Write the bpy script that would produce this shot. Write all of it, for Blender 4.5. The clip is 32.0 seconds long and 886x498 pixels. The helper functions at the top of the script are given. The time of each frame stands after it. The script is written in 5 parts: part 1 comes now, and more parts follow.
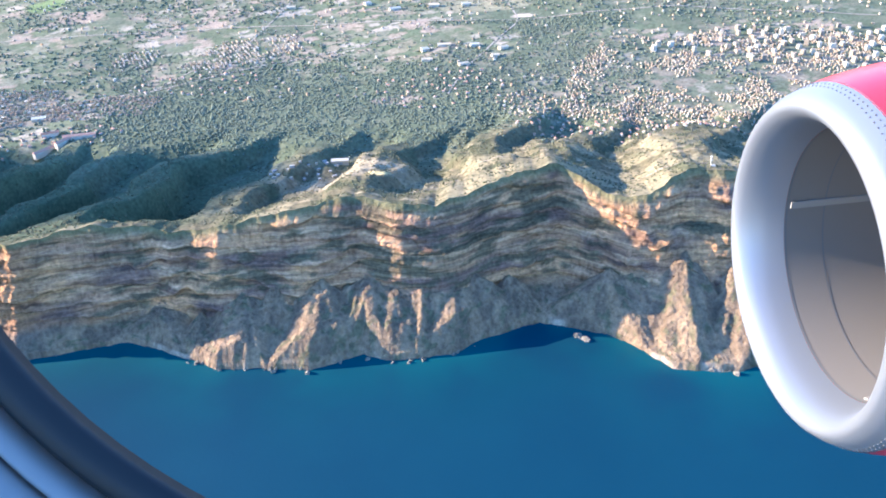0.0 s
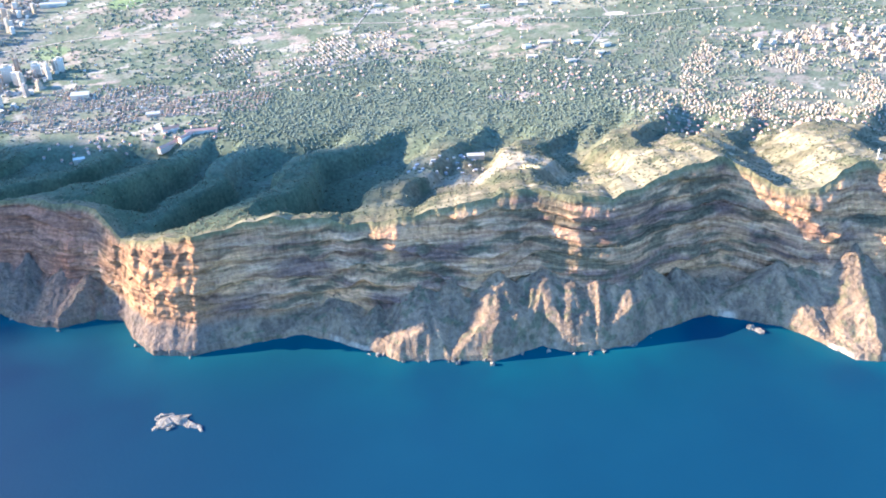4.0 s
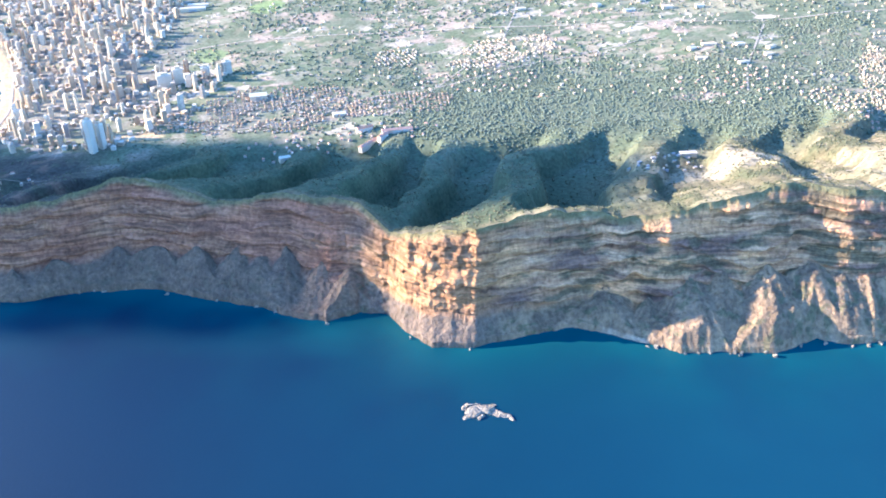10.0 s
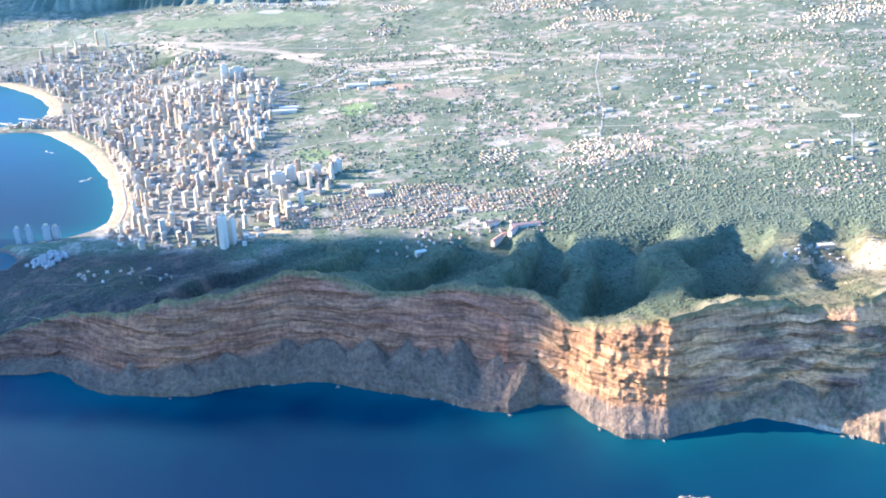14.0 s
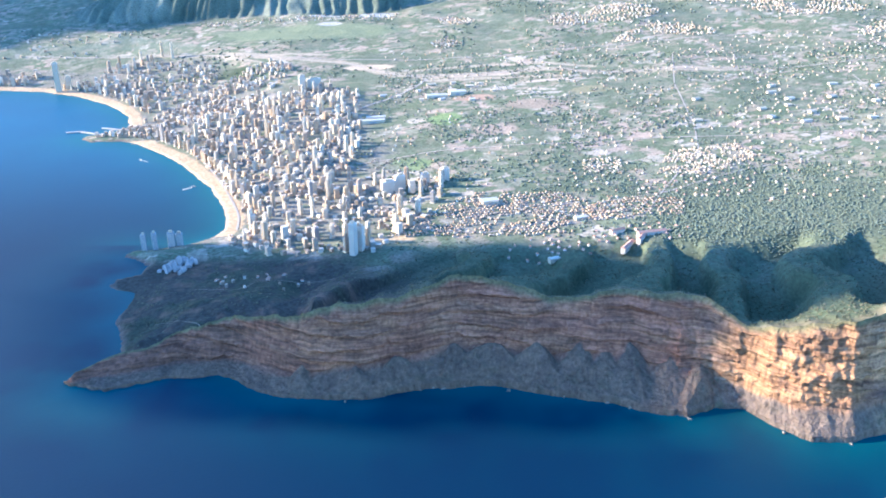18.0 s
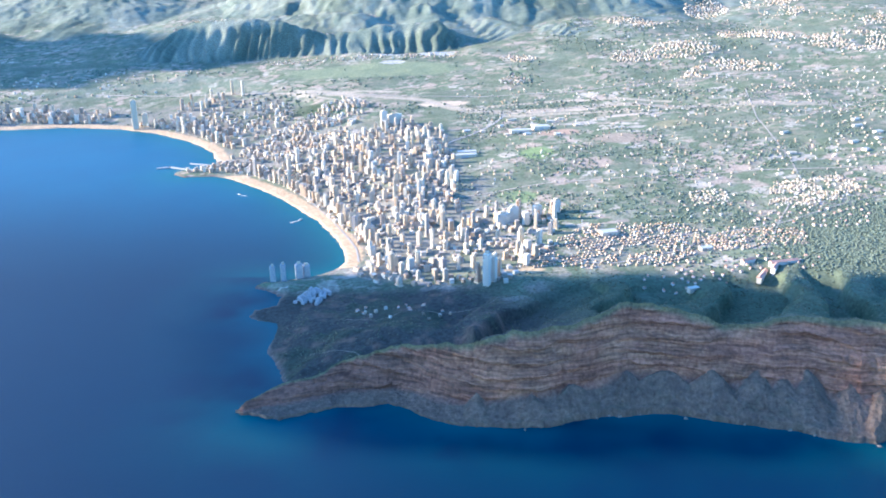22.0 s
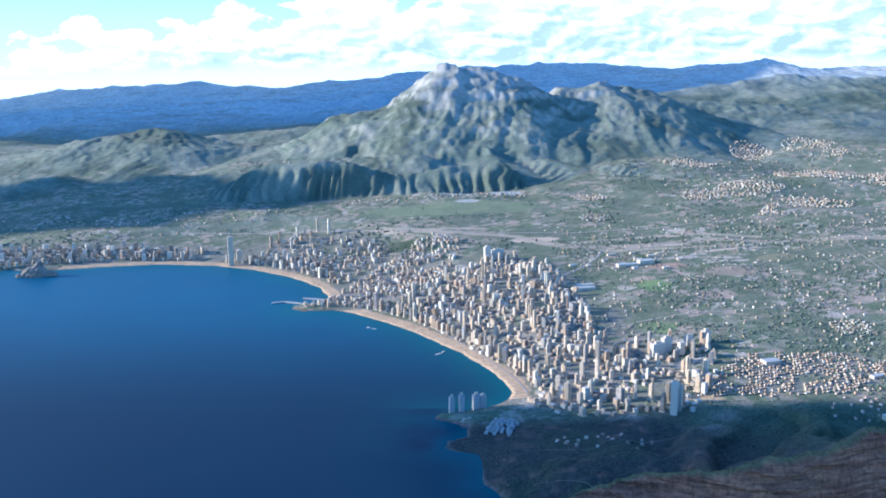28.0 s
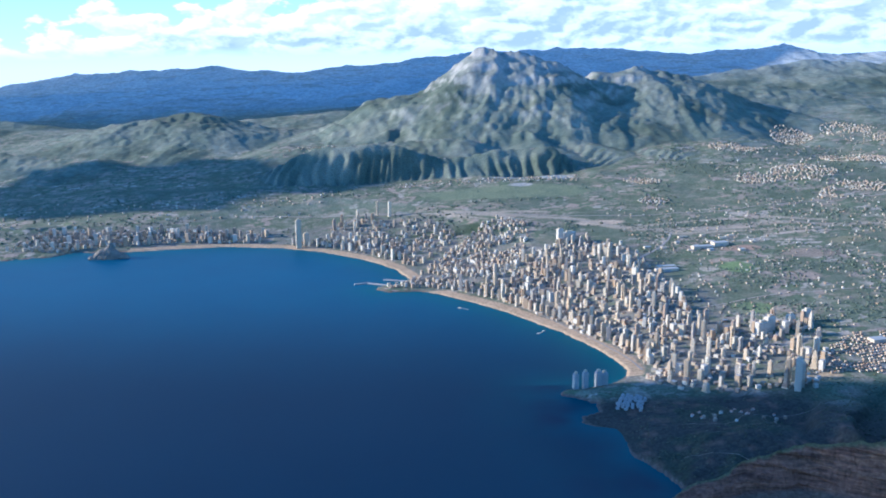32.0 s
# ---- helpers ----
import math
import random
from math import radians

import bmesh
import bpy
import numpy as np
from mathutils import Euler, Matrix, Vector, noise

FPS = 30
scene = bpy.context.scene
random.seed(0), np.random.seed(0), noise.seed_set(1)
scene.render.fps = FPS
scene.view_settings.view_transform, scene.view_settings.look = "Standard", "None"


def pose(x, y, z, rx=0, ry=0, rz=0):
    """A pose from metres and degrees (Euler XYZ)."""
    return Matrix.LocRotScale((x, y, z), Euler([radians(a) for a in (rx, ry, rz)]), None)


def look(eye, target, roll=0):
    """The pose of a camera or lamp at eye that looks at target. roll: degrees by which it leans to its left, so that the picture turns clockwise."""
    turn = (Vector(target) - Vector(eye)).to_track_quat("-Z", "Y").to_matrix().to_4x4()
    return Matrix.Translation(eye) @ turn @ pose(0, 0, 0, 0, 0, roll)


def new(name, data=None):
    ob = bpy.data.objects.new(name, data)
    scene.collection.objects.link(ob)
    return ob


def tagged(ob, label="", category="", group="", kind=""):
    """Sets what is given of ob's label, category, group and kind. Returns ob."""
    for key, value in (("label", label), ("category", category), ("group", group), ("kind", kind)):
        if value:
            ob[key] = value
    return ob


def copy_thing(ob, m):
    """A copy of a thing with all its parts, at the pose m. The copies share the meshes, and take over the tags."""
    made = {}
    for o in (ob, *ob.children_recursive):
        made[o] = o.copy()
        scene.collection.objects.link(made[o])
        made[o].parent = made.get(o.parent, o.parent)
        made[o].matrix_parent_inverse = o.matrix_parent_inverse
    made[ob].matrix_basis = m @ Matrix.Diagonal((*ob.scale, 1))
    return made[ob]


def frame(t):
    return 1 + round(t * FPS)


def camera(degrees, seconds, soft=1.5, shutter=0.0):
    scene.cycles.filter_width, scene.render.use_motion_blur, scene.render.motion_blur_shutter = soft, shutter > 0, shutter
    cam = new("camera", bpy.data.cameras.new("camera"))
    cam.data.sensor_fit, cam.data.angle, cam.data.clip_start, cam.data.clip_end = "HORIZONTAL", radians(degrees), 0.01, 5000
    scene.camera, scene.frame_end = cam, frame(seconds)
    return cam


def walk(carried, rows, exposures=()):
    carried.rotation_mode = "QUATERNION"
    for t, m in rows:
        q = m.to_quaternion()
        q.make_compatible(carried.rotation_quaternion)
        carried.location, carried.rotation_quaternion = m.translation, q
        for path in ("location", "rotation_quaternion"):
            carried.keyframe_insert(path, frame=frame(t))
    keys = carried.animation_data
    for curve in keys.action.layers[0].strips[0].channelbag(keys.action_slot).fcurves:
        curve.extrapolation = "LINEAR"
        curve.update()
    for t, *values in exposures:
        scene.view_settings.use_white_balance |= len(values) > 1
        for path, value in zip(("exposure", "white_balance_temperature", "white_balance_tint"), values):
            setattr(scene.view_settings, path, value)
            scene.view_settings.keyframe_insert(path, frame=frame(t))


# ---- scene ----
cam = camera(55.0, 32.0, soft=1.9)
PATH = [
    (0, (-1.022, 0.774, 313.934), (-1.071, 2.473, 312.88), -0.9),
    (0.5, (-15.356, 0.338, 313.456), (-15.4, 2.043, 312.411), -0.7),
    (1, (-29.488, -0.116, 312.825), (-29.529, 1.59, 311.781), -0.6),
    (1.5, (-43.616, -0.369, 312.101), (-43.655, 1.344, 311.07), -0.6),
    (2, (-57.914, -0.779, 311.349), (-57.949, 0.936, 310.322), -0.5),
    (2.5, (-71.791, -1.747, 310.794), (-71.822, -0.035, 309.761), -0.5),
    (3, (-85.486, -2.819, 310.738), (-85.511, -1.11, 309.7), -0.4),
    (3.5, (-99.188, -4.307, 310.917), (-99.211, -2.601, 309.873), -0.4),
    (5.5, (-152.887, -8.964, 309.848), (-152.904, -7.267, 308.789), -0.4),
    (6, (-166.54, -9.962, 309.321), (-166.556, -8.265, 308.263), -0.5),
    (6.5, (-179.964, -11.108, 308.525), (-179.98, -9.419, 307.456), -0.4),
    (7, (-193.038, -11.789, 307.664), (-193.056, -10.102, 306.591), -0.3),
    (7.5, (-205.917, -12.322, 306.855), (-205.941, -10.628, 305.792), -0.4),
    (8, (-218.973, -12.947, 306.235), (-219.002, -11.248, 305.18), -0.5),
    (8.5, (-232.149, -13.965, 305.737), (-232.181, -12.26, 304.693), -0.5),
    (9, (-245.423, -14.918, 305.27), (-245.455, -13.202, 304.242), -0.5),
    (9.5, (-258.912, -15.667, 304.639), (-258.943, -13.95, 303.613), -0.5),
    (10, (-272.361, -16.234, 303.834), (-272.392, -14.517, 302.809), -0.5),
    (10.5, (-285.851, -17.031, 302.967), (-285.882, -15.312, 301.945), -0.6),
    (11, (-299.706, -17.282, 302.251), (-299.743, -15.551, 301.25), -0.8),
    (11.5, (-313.673, -17.783, 301.777), (-313.708, -16.02, 300.833), -1.0),
    (12, (-327.667, -18.477, 301.486), (-327.698, -16.691, 300.587), -0.8),
    (12.5, (-342.27, -19.399, 301.131), (-342.298, -17.602, 300.255), -0.8),
    (13, (-356.906, -20.427, 300.684), (-356.929, -18.622, 299.824), -0.7),
    (13.5, (-371.175, -21.63, 300.324), (-371.195, -19.813, 299.488), -0.6),
    (14, (-385.724, -22.389, 299.956), (-385.742, -20.562, 299.142), -0.6),
    (14.5, (-399.91, -23.025, 299.747), (-399.929, -21.199, 298.932), -0.5),
    (16.5, (-454.742, -26.786, 298.048), (-454.759, -24.95, 297.254), -0.5),
    (17, (-468.681, -27.88, 297.824), (-468.7, -26.042, 297.035), -0.5),
    (17.5, (-482.215, -28.741, 297.717), (-482.23, -26.901, 296.934), -0.4),
    (18, (-495.561, -29.839, 297.345), (-495.576, -27.999, 296.561), -0.4),
    (18.5, (-508.957, -30.351, 296.956), (-508.974, -28.508, 296.178), -0.4),
    (19, (-522.532, -30.763, 296.417), (-522.551, -28.912, 295.66), -0.5),
    (19.5, (-536.47, -31.446, 295.79), (-536.492, -29.585, 295.057), -0.6),
    (20, (-550.134, -31.959, 295.106), (-550.151, -30.097, 294.375), -0.6),
    (20.5, (-563.608, -32.637, 294.342), (-563.625, -30.779, 293.603), -0.6),
    (21, (-576.825, -33.431, 293.431), (-576.845, -31.57, 292.699), -0.7),
    (21.5, (-590.487, -34.347, 292.629), (-590.51, -32.479, 291.917), -0.7),
    (22, (-604.468, -35.352, 292.052), (-604.495, -33.478, 291.354), -0.7),
    (22.5, (-617.969, -35.934, 291.833), (-617.989, -34.058, 291.137), -0.4),
    (23, (-631.558, -36.784, 291.382), (-631.575, -34.895, 290.727), -0.5),
    (23.5, (-645.133, -37.91, 290.64), (-645.144, -36.01, 290.017), -0.4),
    (24, (-658.904, -38.594, 289.947), (-658.912, -36.706, 289.287), -0.3),
    (24.5, (-672.735, -38.666, 289.44), (-672.74, -36.784, 288.763), -0.2),
    (25, (-685.86, -39.279, 288.7), (-685.861, -37.388, 288.051), -0.2),
    (25.5, (-699.853, -39.657, 288.458), (-699.857, -37.76, 287.823), -0.4),
    (26, (-714.395, -40.671, 288.222), (-714.399, -38.762, 287.627), -0.3),
    (26.5, (-729.465, -42.095, 288.124), (-729.469, -40.153, 287.648), -0.6),
    (28.5, (-789.953, -49.541, 287.953), (-789.942, -47.578, 287.572), -0.6),
    (29, (-804.648, -51.09, 287.753), (-804.635, -49.127, 287.368), -0.5),
    (29.5, (-819.024, -52.405, 287.282), (-819.009, -50.442, 286.898), -0.5),
    (30, (-833.335, -53.434, 286.748), (-833.318, -51.475, 286.349), -0.6),
    (30.5, (-847.997, -54.059, 286.37), (-847.976, -52.1, 285.968), -0.5),
    (31, (-862.601, -55.739, 286.0), (-862.581, -53.779, 285.601), -0.4),
    (31.5, (-877.205, -57.596, 285.753), (-877.186, -55.636, 285.355), -0.5),
    (32, (-891.724, -59.514, 285.618), (-891.704, -57.558, 285.204), -0.6),
]
walk(cam, [(t, look(eye, target, roll)) for t, eye, target, roll in PATH],
     exposures=[(0.0, 2.45, 4750, 12), (6.0, 2.8, 4800, 12), (14.0, 2.65, 4700, 11), (20.0, 2.45, 4550, 10), (26.0, 2.25, 4350, 9), (28.5, 1.35, 4200, 9), (32.0, 1.2, 4200, 9)])

# ---------------------------------------------------------------- sun, sky, far backdrop
SUN_AZ, SUN_EL = -6.5, 18.5                      # degrees: from -x towards -y, and above the horizon
to_sun = Vector((-math.cos(radians(SUN_AZ)) * math.cos(radians(SUN_EL)),
                 -math.sin(radians(SUN_AZ)) * math.cos(radians(SUN_EL)), math.sin(radians(SUN_EL))))
sun = new("sun", bpy.data.lights.new("sun", "SUN"))
sun.data.energy, sun.data.angle, sun.data.color = 4.6, radians(0.6), (1.0, 0.71, 0.42)
sun.matrix_world = look(to_sun * 3000, (0, 0, 0))
world = bpy.data.worlds.new("sky")
scene.world = world
world.use_nodes = True
wt = world.node_tree
sky = wt.nodes.new("ShaderNodeTexSky")
sky.sky_type, sky.sun_disc = "NISHITA", False
sky.sun_elevation, sky.sun_rotation = radians(SUN_EL), math.atan2(to_sun.x, to_sun.y)
sky.air_density, sky.dust_density, sky.ozone_density = 1.0, 0.2, 4.0
wt.links.new(sky.outputs[0], wt.nodes["Background"].inputs[0])
wt.nodes["Background"].inputs[1].default_value = 0.13


# ---------------------------------------------------------------- materials
def material(name, colour=(0.5, 0.5, 0.5), rough=0.8, metal=0.0, spec=0.3):
    m = bpy.data.materials.new(name)
    m.use_nodes = True
    b = m.node_tree.nodes["Principled BSDF"]
    b.inputs["Base Color"].default_value = (*colour, 1)
    b.inputs["Roughness"].default_value, b.inputs["Metallic"].default_value = rough, metal
    b.inputs["Specular IOR Level"].default_value = spec
    return m, m.node_tree, b


def node(tree, kind, **values):
    n = tree.nodes.new("ShaderNode" + kind)
    for key, value in values.items():
        n.inputs[key].default_value = value
    return n


def mixed(tree, fac, a, b, blend="MIX"):
    n = tree.nodes.new("ShaderNodeMix")
    n.data_type, n.blend_type = "RGBA", blend
    for socket, value in ((n.inputs[0], fac), (n.inputs[6], a), (n.inputs[7], b)):
        if isinstance(value, (int, float)):
            socket.default_value = value
        elif isinstance(value, tuple):
            socket.default_value = (*value, 1) if len(value) == 3 else value
        else:
            tree.links.new(value, socket)
    return n.outputs[2]


def ramp(tree, source, low, high):
    n = node(tree, "MapRange", **{"From Min": low, "From Max": high})
    tree.links.new(source, n.inputs["Value"])
    return n.outputs["Result"]


def noise_of(tree, scale, detail=4.0, rough=0.6, coords=None):
    n = node(tree, "TexNoise", Scale=scale, Detail=detail, Roughness=rough)
    if coords is None:
        coords = tree.nodes.new("ShaderNodeNewGeometry").outputs["Position"]
    tree.links.new(coords, n.inputs["Vector"])
    return n.outputs["Fac"]


def bumped(tree, shader, height, strength, distance):
    n = node(tree, "Bump", Strength=strength, Distance=distance)
    tree.links.new(height, n.inputs["Height"])
    tree.links.new(n.outputs[0], shader.inputs["Normal"])


def ground_material(name, fine, coarse, relief, spread=0.5):
    """Earth, scrub and rock: the cover of the land, with grain at two scales."""
    m, t, b = material(name, rough=0.95, spec=0.1)
    cover = t.nodes.new("ShaderNodeAttribute")
    cover.attribute_name = "cover"
    n1, n2 = noise_of(t, fine, 5.0), noise_of(t, coarse, 3.0)
    c = mixed(t, 0.75, cover.outputs["Color"], mixed(t, ramp(t, n1, 0.3, 0.7), (1 - spread,) * 3, (1 + spread,) * 3), "MULTIPLY")
    c = mixed(t, 0.6, c, mixed(t, ramp(t, n2, 0.3, 0.7), (0.75, 0.78, 0.72), (1.2, 1.15, 1.05)), "MULTIPLY")
    t.links.new(c, b.inputs["Base Color"])
    bumped(t, b, n1, 0.8, relief)
    return m


def bedded_rock():
    """Cliff rock: the cover of the land, crossed by thin uneven beds and short upright cracks."""
    m = ground_material("cliff_rock", 0.40, 0.06, 1.0, 0.38)
    t = m.node_tree
    b = t.nodes["Principled BSDF"]
    pos = t.nodes.new("ShaderNodeNewGeometry").outputs["Position"]
    before = b.inputs["Base Color"].links[0].from_socket
    beds = node(t, "Mapping", Scale=(0.035, 0.035, 0.62), Rotation=(0.0, 0.03, 0.0))
    cracks = node(t, "Mapping", Scale=(0.42, 0.42, 0.07))
    t.links.new(pos, beds.inputs[0]), t.links.new(pos, cracks.inputs[0])
    n1, n2 = noise_of(t, 1.0, 6.0, 0.62, beds.outputs[0]), noise_of(t, 1.0, 4.0, 0.6, cracks.outputs[0])
    wall = t.nodes.new("ShaderNodeAttribute")
    wall.attribute_name = "bedrock"
    c = mixed(t, wall.outputs["Fac"], before, mixed(t, 0.9, before, mixed(t, ramp(t, n1, 0.36, 0.62), (0.55, 0.52, 0.50), (1.45, 1.36, 1.26)), "MULTIPLY"))
    c = mixed(t, 0.5, c, mixed(t, ramp(t, n2, 0.30, 0.52), (0.5, 0.48, 0.47), (1.2, 1.2, 1.2)), "MULTIPLY")
    t.links.new(c, b.inputs["Base Color"])
    both = t.nodes.new("ShaderNodeMath")
    t.links.new(n1, both.inputs[0]), t.links.new(n2, both.inputs[1])
    old = b.inputs["Normal"].links[0].from_node
    rough = node(t, "Bump", Strength=0.9, Distance=2.2)
    t.links.new(both.outputs[0], rough.inputs["Height"])
    t.links.new(old.outputs[0], rough.inputs["Normal"])
    t.links.new(rough.outputs[0], b.inputs["Normal"])
    return m


M_CLIFF = bedded_rock()
M_LAND = ground_material("scrub_land", 0.35, 0.03, 0.5)
M_FAR = ground_material("mountain_land", 0.06, 0.008, 2.0, 0.32)


def random_tint(name, colours, rough=0.85, per="object", grain=None, spec=0.2):
    """A material whose colour is drawn for each object, or for each loose piece of a joined mesh."""
    m, t, b = material(name, rough=rough, spec=spec)
    if per == "object":
        r = t.nodes.new("ShaderNodeObjectInfo").outputs["Random"]
    else:
        r = t.nodes.new("ShaderNodeNewGeometry").outputs["Random Per Island"]
    cr = t.nodes.new("ShaderNodeValToRGB")
    cr.color_ramp.interpolation = "CONSTANT"
    while len(cr.color_ramp.elements) < len(colours):
        cr.color_ramp.elements.new(0.5)
    for i, c in enumerate(colours):
        cr.color_ramp.elements[i].position = i / len(colours)
        cr.color_ramp.elements[i].color = (*c, 1)
    t.links.new(r, cr.inputs[0])
    out = cr.outputs[0]
    if grain:
        out = mixed(t, 0.6, out, mixed(t, ramp(t, noise_of(t, grain), 0.3, 0.7), (0.7, 0.7, 0.7), (1.2, 1.2, 1.2)), "MULTIPLY")
    t.links.new(out, b.inputs["Base Color"])
    return m


WALLS = [(0.49, 0.40, 0.26), (0.57, 0.50, 0.355), (0.41, 0.285, 0.15), (0.47, 0.365, 0.22), (0.31, 0.21, 0.12), (0.53, 0.44, 0.30), (0.24, 0.21, 0.17), (0.43, 0.325, 0.19)]
M_HOUSE = random_tint("house_wall", [(0.42, 0.36, 0.25), (0.50, 0.445, 0.335), (0.35, 0.26, 0.16), (0.40, 0.32, 0.21), (0.27, 0.22, 0.155)], per="island", grain=0.5)
M_TILE = random_tint("roof_tile", [(0.30, 0.18, 0.095), (0.34, 0.225, 0.13), (0.27, 0.185, 0.115), (0.36, 0.265, 0.175)], per="island", grain=0.8)
M_FLAT = random_tint("flat_roof", [(0.36, 0.305, 0.225), (0.47, 0.415, 0.32), (0.31, 0.23, 0.155), (0.35, 0.285, 0.205)], per="island", grain=0.4)
M_TREE = random_tint("pine_leaves", [(0.108, 0.128, 0.084), (0.115, 0.135, 0.088), (0.122, 0.141, 0.093), (0.10, 0.118, 0.077), (0.13, 0.145, 0.098)], per="island", grain=1.2, rough=0.95)
M_BUSH = random_tint("scrub_leaves", [(0.085, 0.088, 0.045), (0.12, 0.118, 0.063), (0.07, 0.075, 0.038), (0.145, 0.13, 0.075)], per="island", grain=1.5, rough=0.95)


def tower_material():
    """Rendered concrete with window bands at each storey."""
    m, t, b = material("tower_wall", rough=0.7, spec=0.3)
    info = t.nodes.new("ShaderNodeObjectInfo")
    cr = t.nodes.new("ShaderNodeValToRGB")
    cr.color_ramp.interpolation = "CONSTANT"
    while len(cr.color_ramp.elements) < len(WALLS):
        cr.color_ramp.elements.new(0.5)
    for i, c in enumerate(WALLS):
        cr.color_ramp.elements[i].position, cr.color_ramp.elements[i].color = i / len(WALLS), (*c, 1)
    t.links.new(info.outputs["Random"], cr.inputs[0])
    co = t.nodes.new("ShaderNodeTexCoord").outputs["Object"]
    bands = node(t, "TexBrick", Scale=1.0, **{"Mortar Size": 0.22, "Mortar Smooth": 0.1, "Brick Width": 0.9, "Row Height": 0.80})
    sep, comb = t.nodes.new("ShaderNodeSeparateXYZ"), t.nodes.new("ShaderNodeCombineXYZ")
    add = t.nodes.new("ShaderNodeMath")
    t.links.new(co, sep.inputs[0])
    t.links.new(sep.outputs[0], add.inputs[0]), t.links.new(sep.outputs[1], add.inputs[1])
    t.links.new(add.outputs[0], comb.inputs[0]), t.links.new(sep.outputs[2], comb.inputs[1])
    t.links.new(comb.outputs[0], bands.inputs["Vector"])
    c = mixed(t, bands.outputs["Fac"], mixed(t, 0.6, cr.outputs[0], (0.16, 0.17, 0.19)), cr.outputs[0])
    t.links.new(c, b.inputs["Base Color"])
    return m


M_TOWER = tower_material()
M_WHITE = material("white_render", (0.50, 0.445, 0.34), 0.7)[0]
M_CREAM = material("cream_concrete", (0.50, 0.405, 0.265), 0.8)[0]
M_GREY = material("grey_concrete", (0.34, 0.315, 0.275), 0.85)[0]
M_GLASS = material("tinted_glazing", (0.10, 0.13, 0.16), 0.15, 0.0, 0.6)[0]
M_ROAD = material("pale_asphalt", (0.28, 0.245, 0.19), 0.9)[0]
M_TRACK = material("dirt_track", (0.31, 0.265, 0.195), 0.95)[0]


# ---------------------------------------------------------------- plan of the land, in metres
# the foot of the cliffs from west to east, as x, y
FRONT = [(-750, 446), (-738, 440), (-717, 437), (-702, 444), (-682, 452), (-663, 451), (-649, 456), (-635, 450), (-616, 433), (-586, 427), (-547, 426), (-526, 435), (-493, 440), (-463, 442),
         (-427, 429), (-393, 421), (-372, 411), (-352, 406), (-332, 416), (-314, 413), (-302, 396), (-286, 381), (-262, 380), (-240, 389), (-202, 401), (-178, 393), (-158, 384), (-143, 375),
         (-111, 377), (-89, 375), (-60, 390), (-43, 385), (-7, 391), (8, 404), (45, 422), (60, 418), (85, 410), (101, 397), (118, 378), (142, 375), (162, 378), (230, 382), (330, 400), (520, 430)]
# the crest above them, as x, y, z
CREST = [(-750, 448, -3), (-742, 452, 5.0), (-722, 464, 9), (-700, 473, 12), (-680, 482, 19), (-640, 477, 32), (-597, 461, 43), (-565, 458, 52), (-530, 462, 54), (-490, 482, 63), (-447, 471, 58), (-429, 471, 50),
         (-400, 465, 56), (-380, 467, 58), (-332, 447, 59), (-313, 434, 48), (-290, 421, 56), (-261, 405, 64), (-214, 420, 69), (-165, 430, 59)]
CREST += [(-122, 437, 68), (-62, 446, 75), (-18, 438, 73), (30, 468, 78), (57, 477, 81), (86, 462, 68), (110, 455, 72), (135, 462, 82), (170, 468, 80), (240, 472, 74), (330, 480, 68), (520, 500, 55)]
# the western shore: headland, two bays and the old town's point
SHORE = [(-520, 300), (-738, 440), (-740, 452), (-728, 457), (-731, 469), (-722, 477), (-728, 504), (-743, 530), (-745, 560), (-772, 592), (-774, 604), (-752, 614), (-753, 632), (-781, 652), (-777, 662), (-741, 672), (-716, 690),
         (-707, 714), (-712, 742), (-725, 781), (-754, 840), (-777, 877), (-806, 920), (-834, 955), (-863, 985), (-892, 1012), (-914, 1023), (-950, 1021), (-968, 1034), (-966, 1046), (-940, 1062), (-926, 1090), (-944, 1140), (-968, 1180), (-1011, 1229), (-1072, 1278),
         (-1145, 1314), (-1238, 1328), (-1326, 1313), (-1385, 1296), (-1440, 1292), (-1472, 1300), (-1500, 1262), (-1569, 1238), (-1700, 1210), (-1900, 1230)]
SHORE2 = [(-2300, 1180), (-3000, 1250), (-5200, 1100), (-5200, 9000), (5200, 9000), (5200, 600), (520, 430)]


def hash2(i, j, k):
    h = np.sin(i * 127.1 + j * 311.7 + k * 74.7) * 43758.5453
    return h - np.floor(h)


def lattice(x, y, k=0):
    i, j = np.floor(x), np.floor(y)
    u, v = x - i, y - j
    u, v = u * u * (3 - 2 * u), v * v * (3 - 2 * v)
    a, b, c, d = hash2(i, j, k), hash2(i + 1, j, k), hash2(i, j + 1, k), hash2(i + 1, j + 1, k)
    return a + (b - a) * u + (c - a) * v + (a - b - c + d) * u * v


def fbm(x, y, k=0, octaves=4):
    """Noise from -1 to 1."""
    total, size, part = 0, 0, 1.0
    for o in range(octaves):
        total, size = total + part * (2 * lattice(x, y, k + o) - 1), size + part
        x, y, part = x * 2.03 + 7.1, y * 2.03 + 3.7, part * 0.5
    return total / size


def ridged(x, y, k=0, octaves=4):
    """Noise from 0 (gully) to 1 (ridge)."""
    total, size, part = 0, 0, 1.0
    for o in range(octaves):
        total, size = total + part * (1 - np.abs(2 * lattice(x, y, k + o) - 1)), size + part
        x, y, part = x * 2.07 + 5.3, y * 2.07 + 1.9, part * 0.5
    return total / size


def smooth(a, b, x):
    t = np.clip((x - a) / (b - a), 0, 1)
    return t * t * (3 - 2 * t)


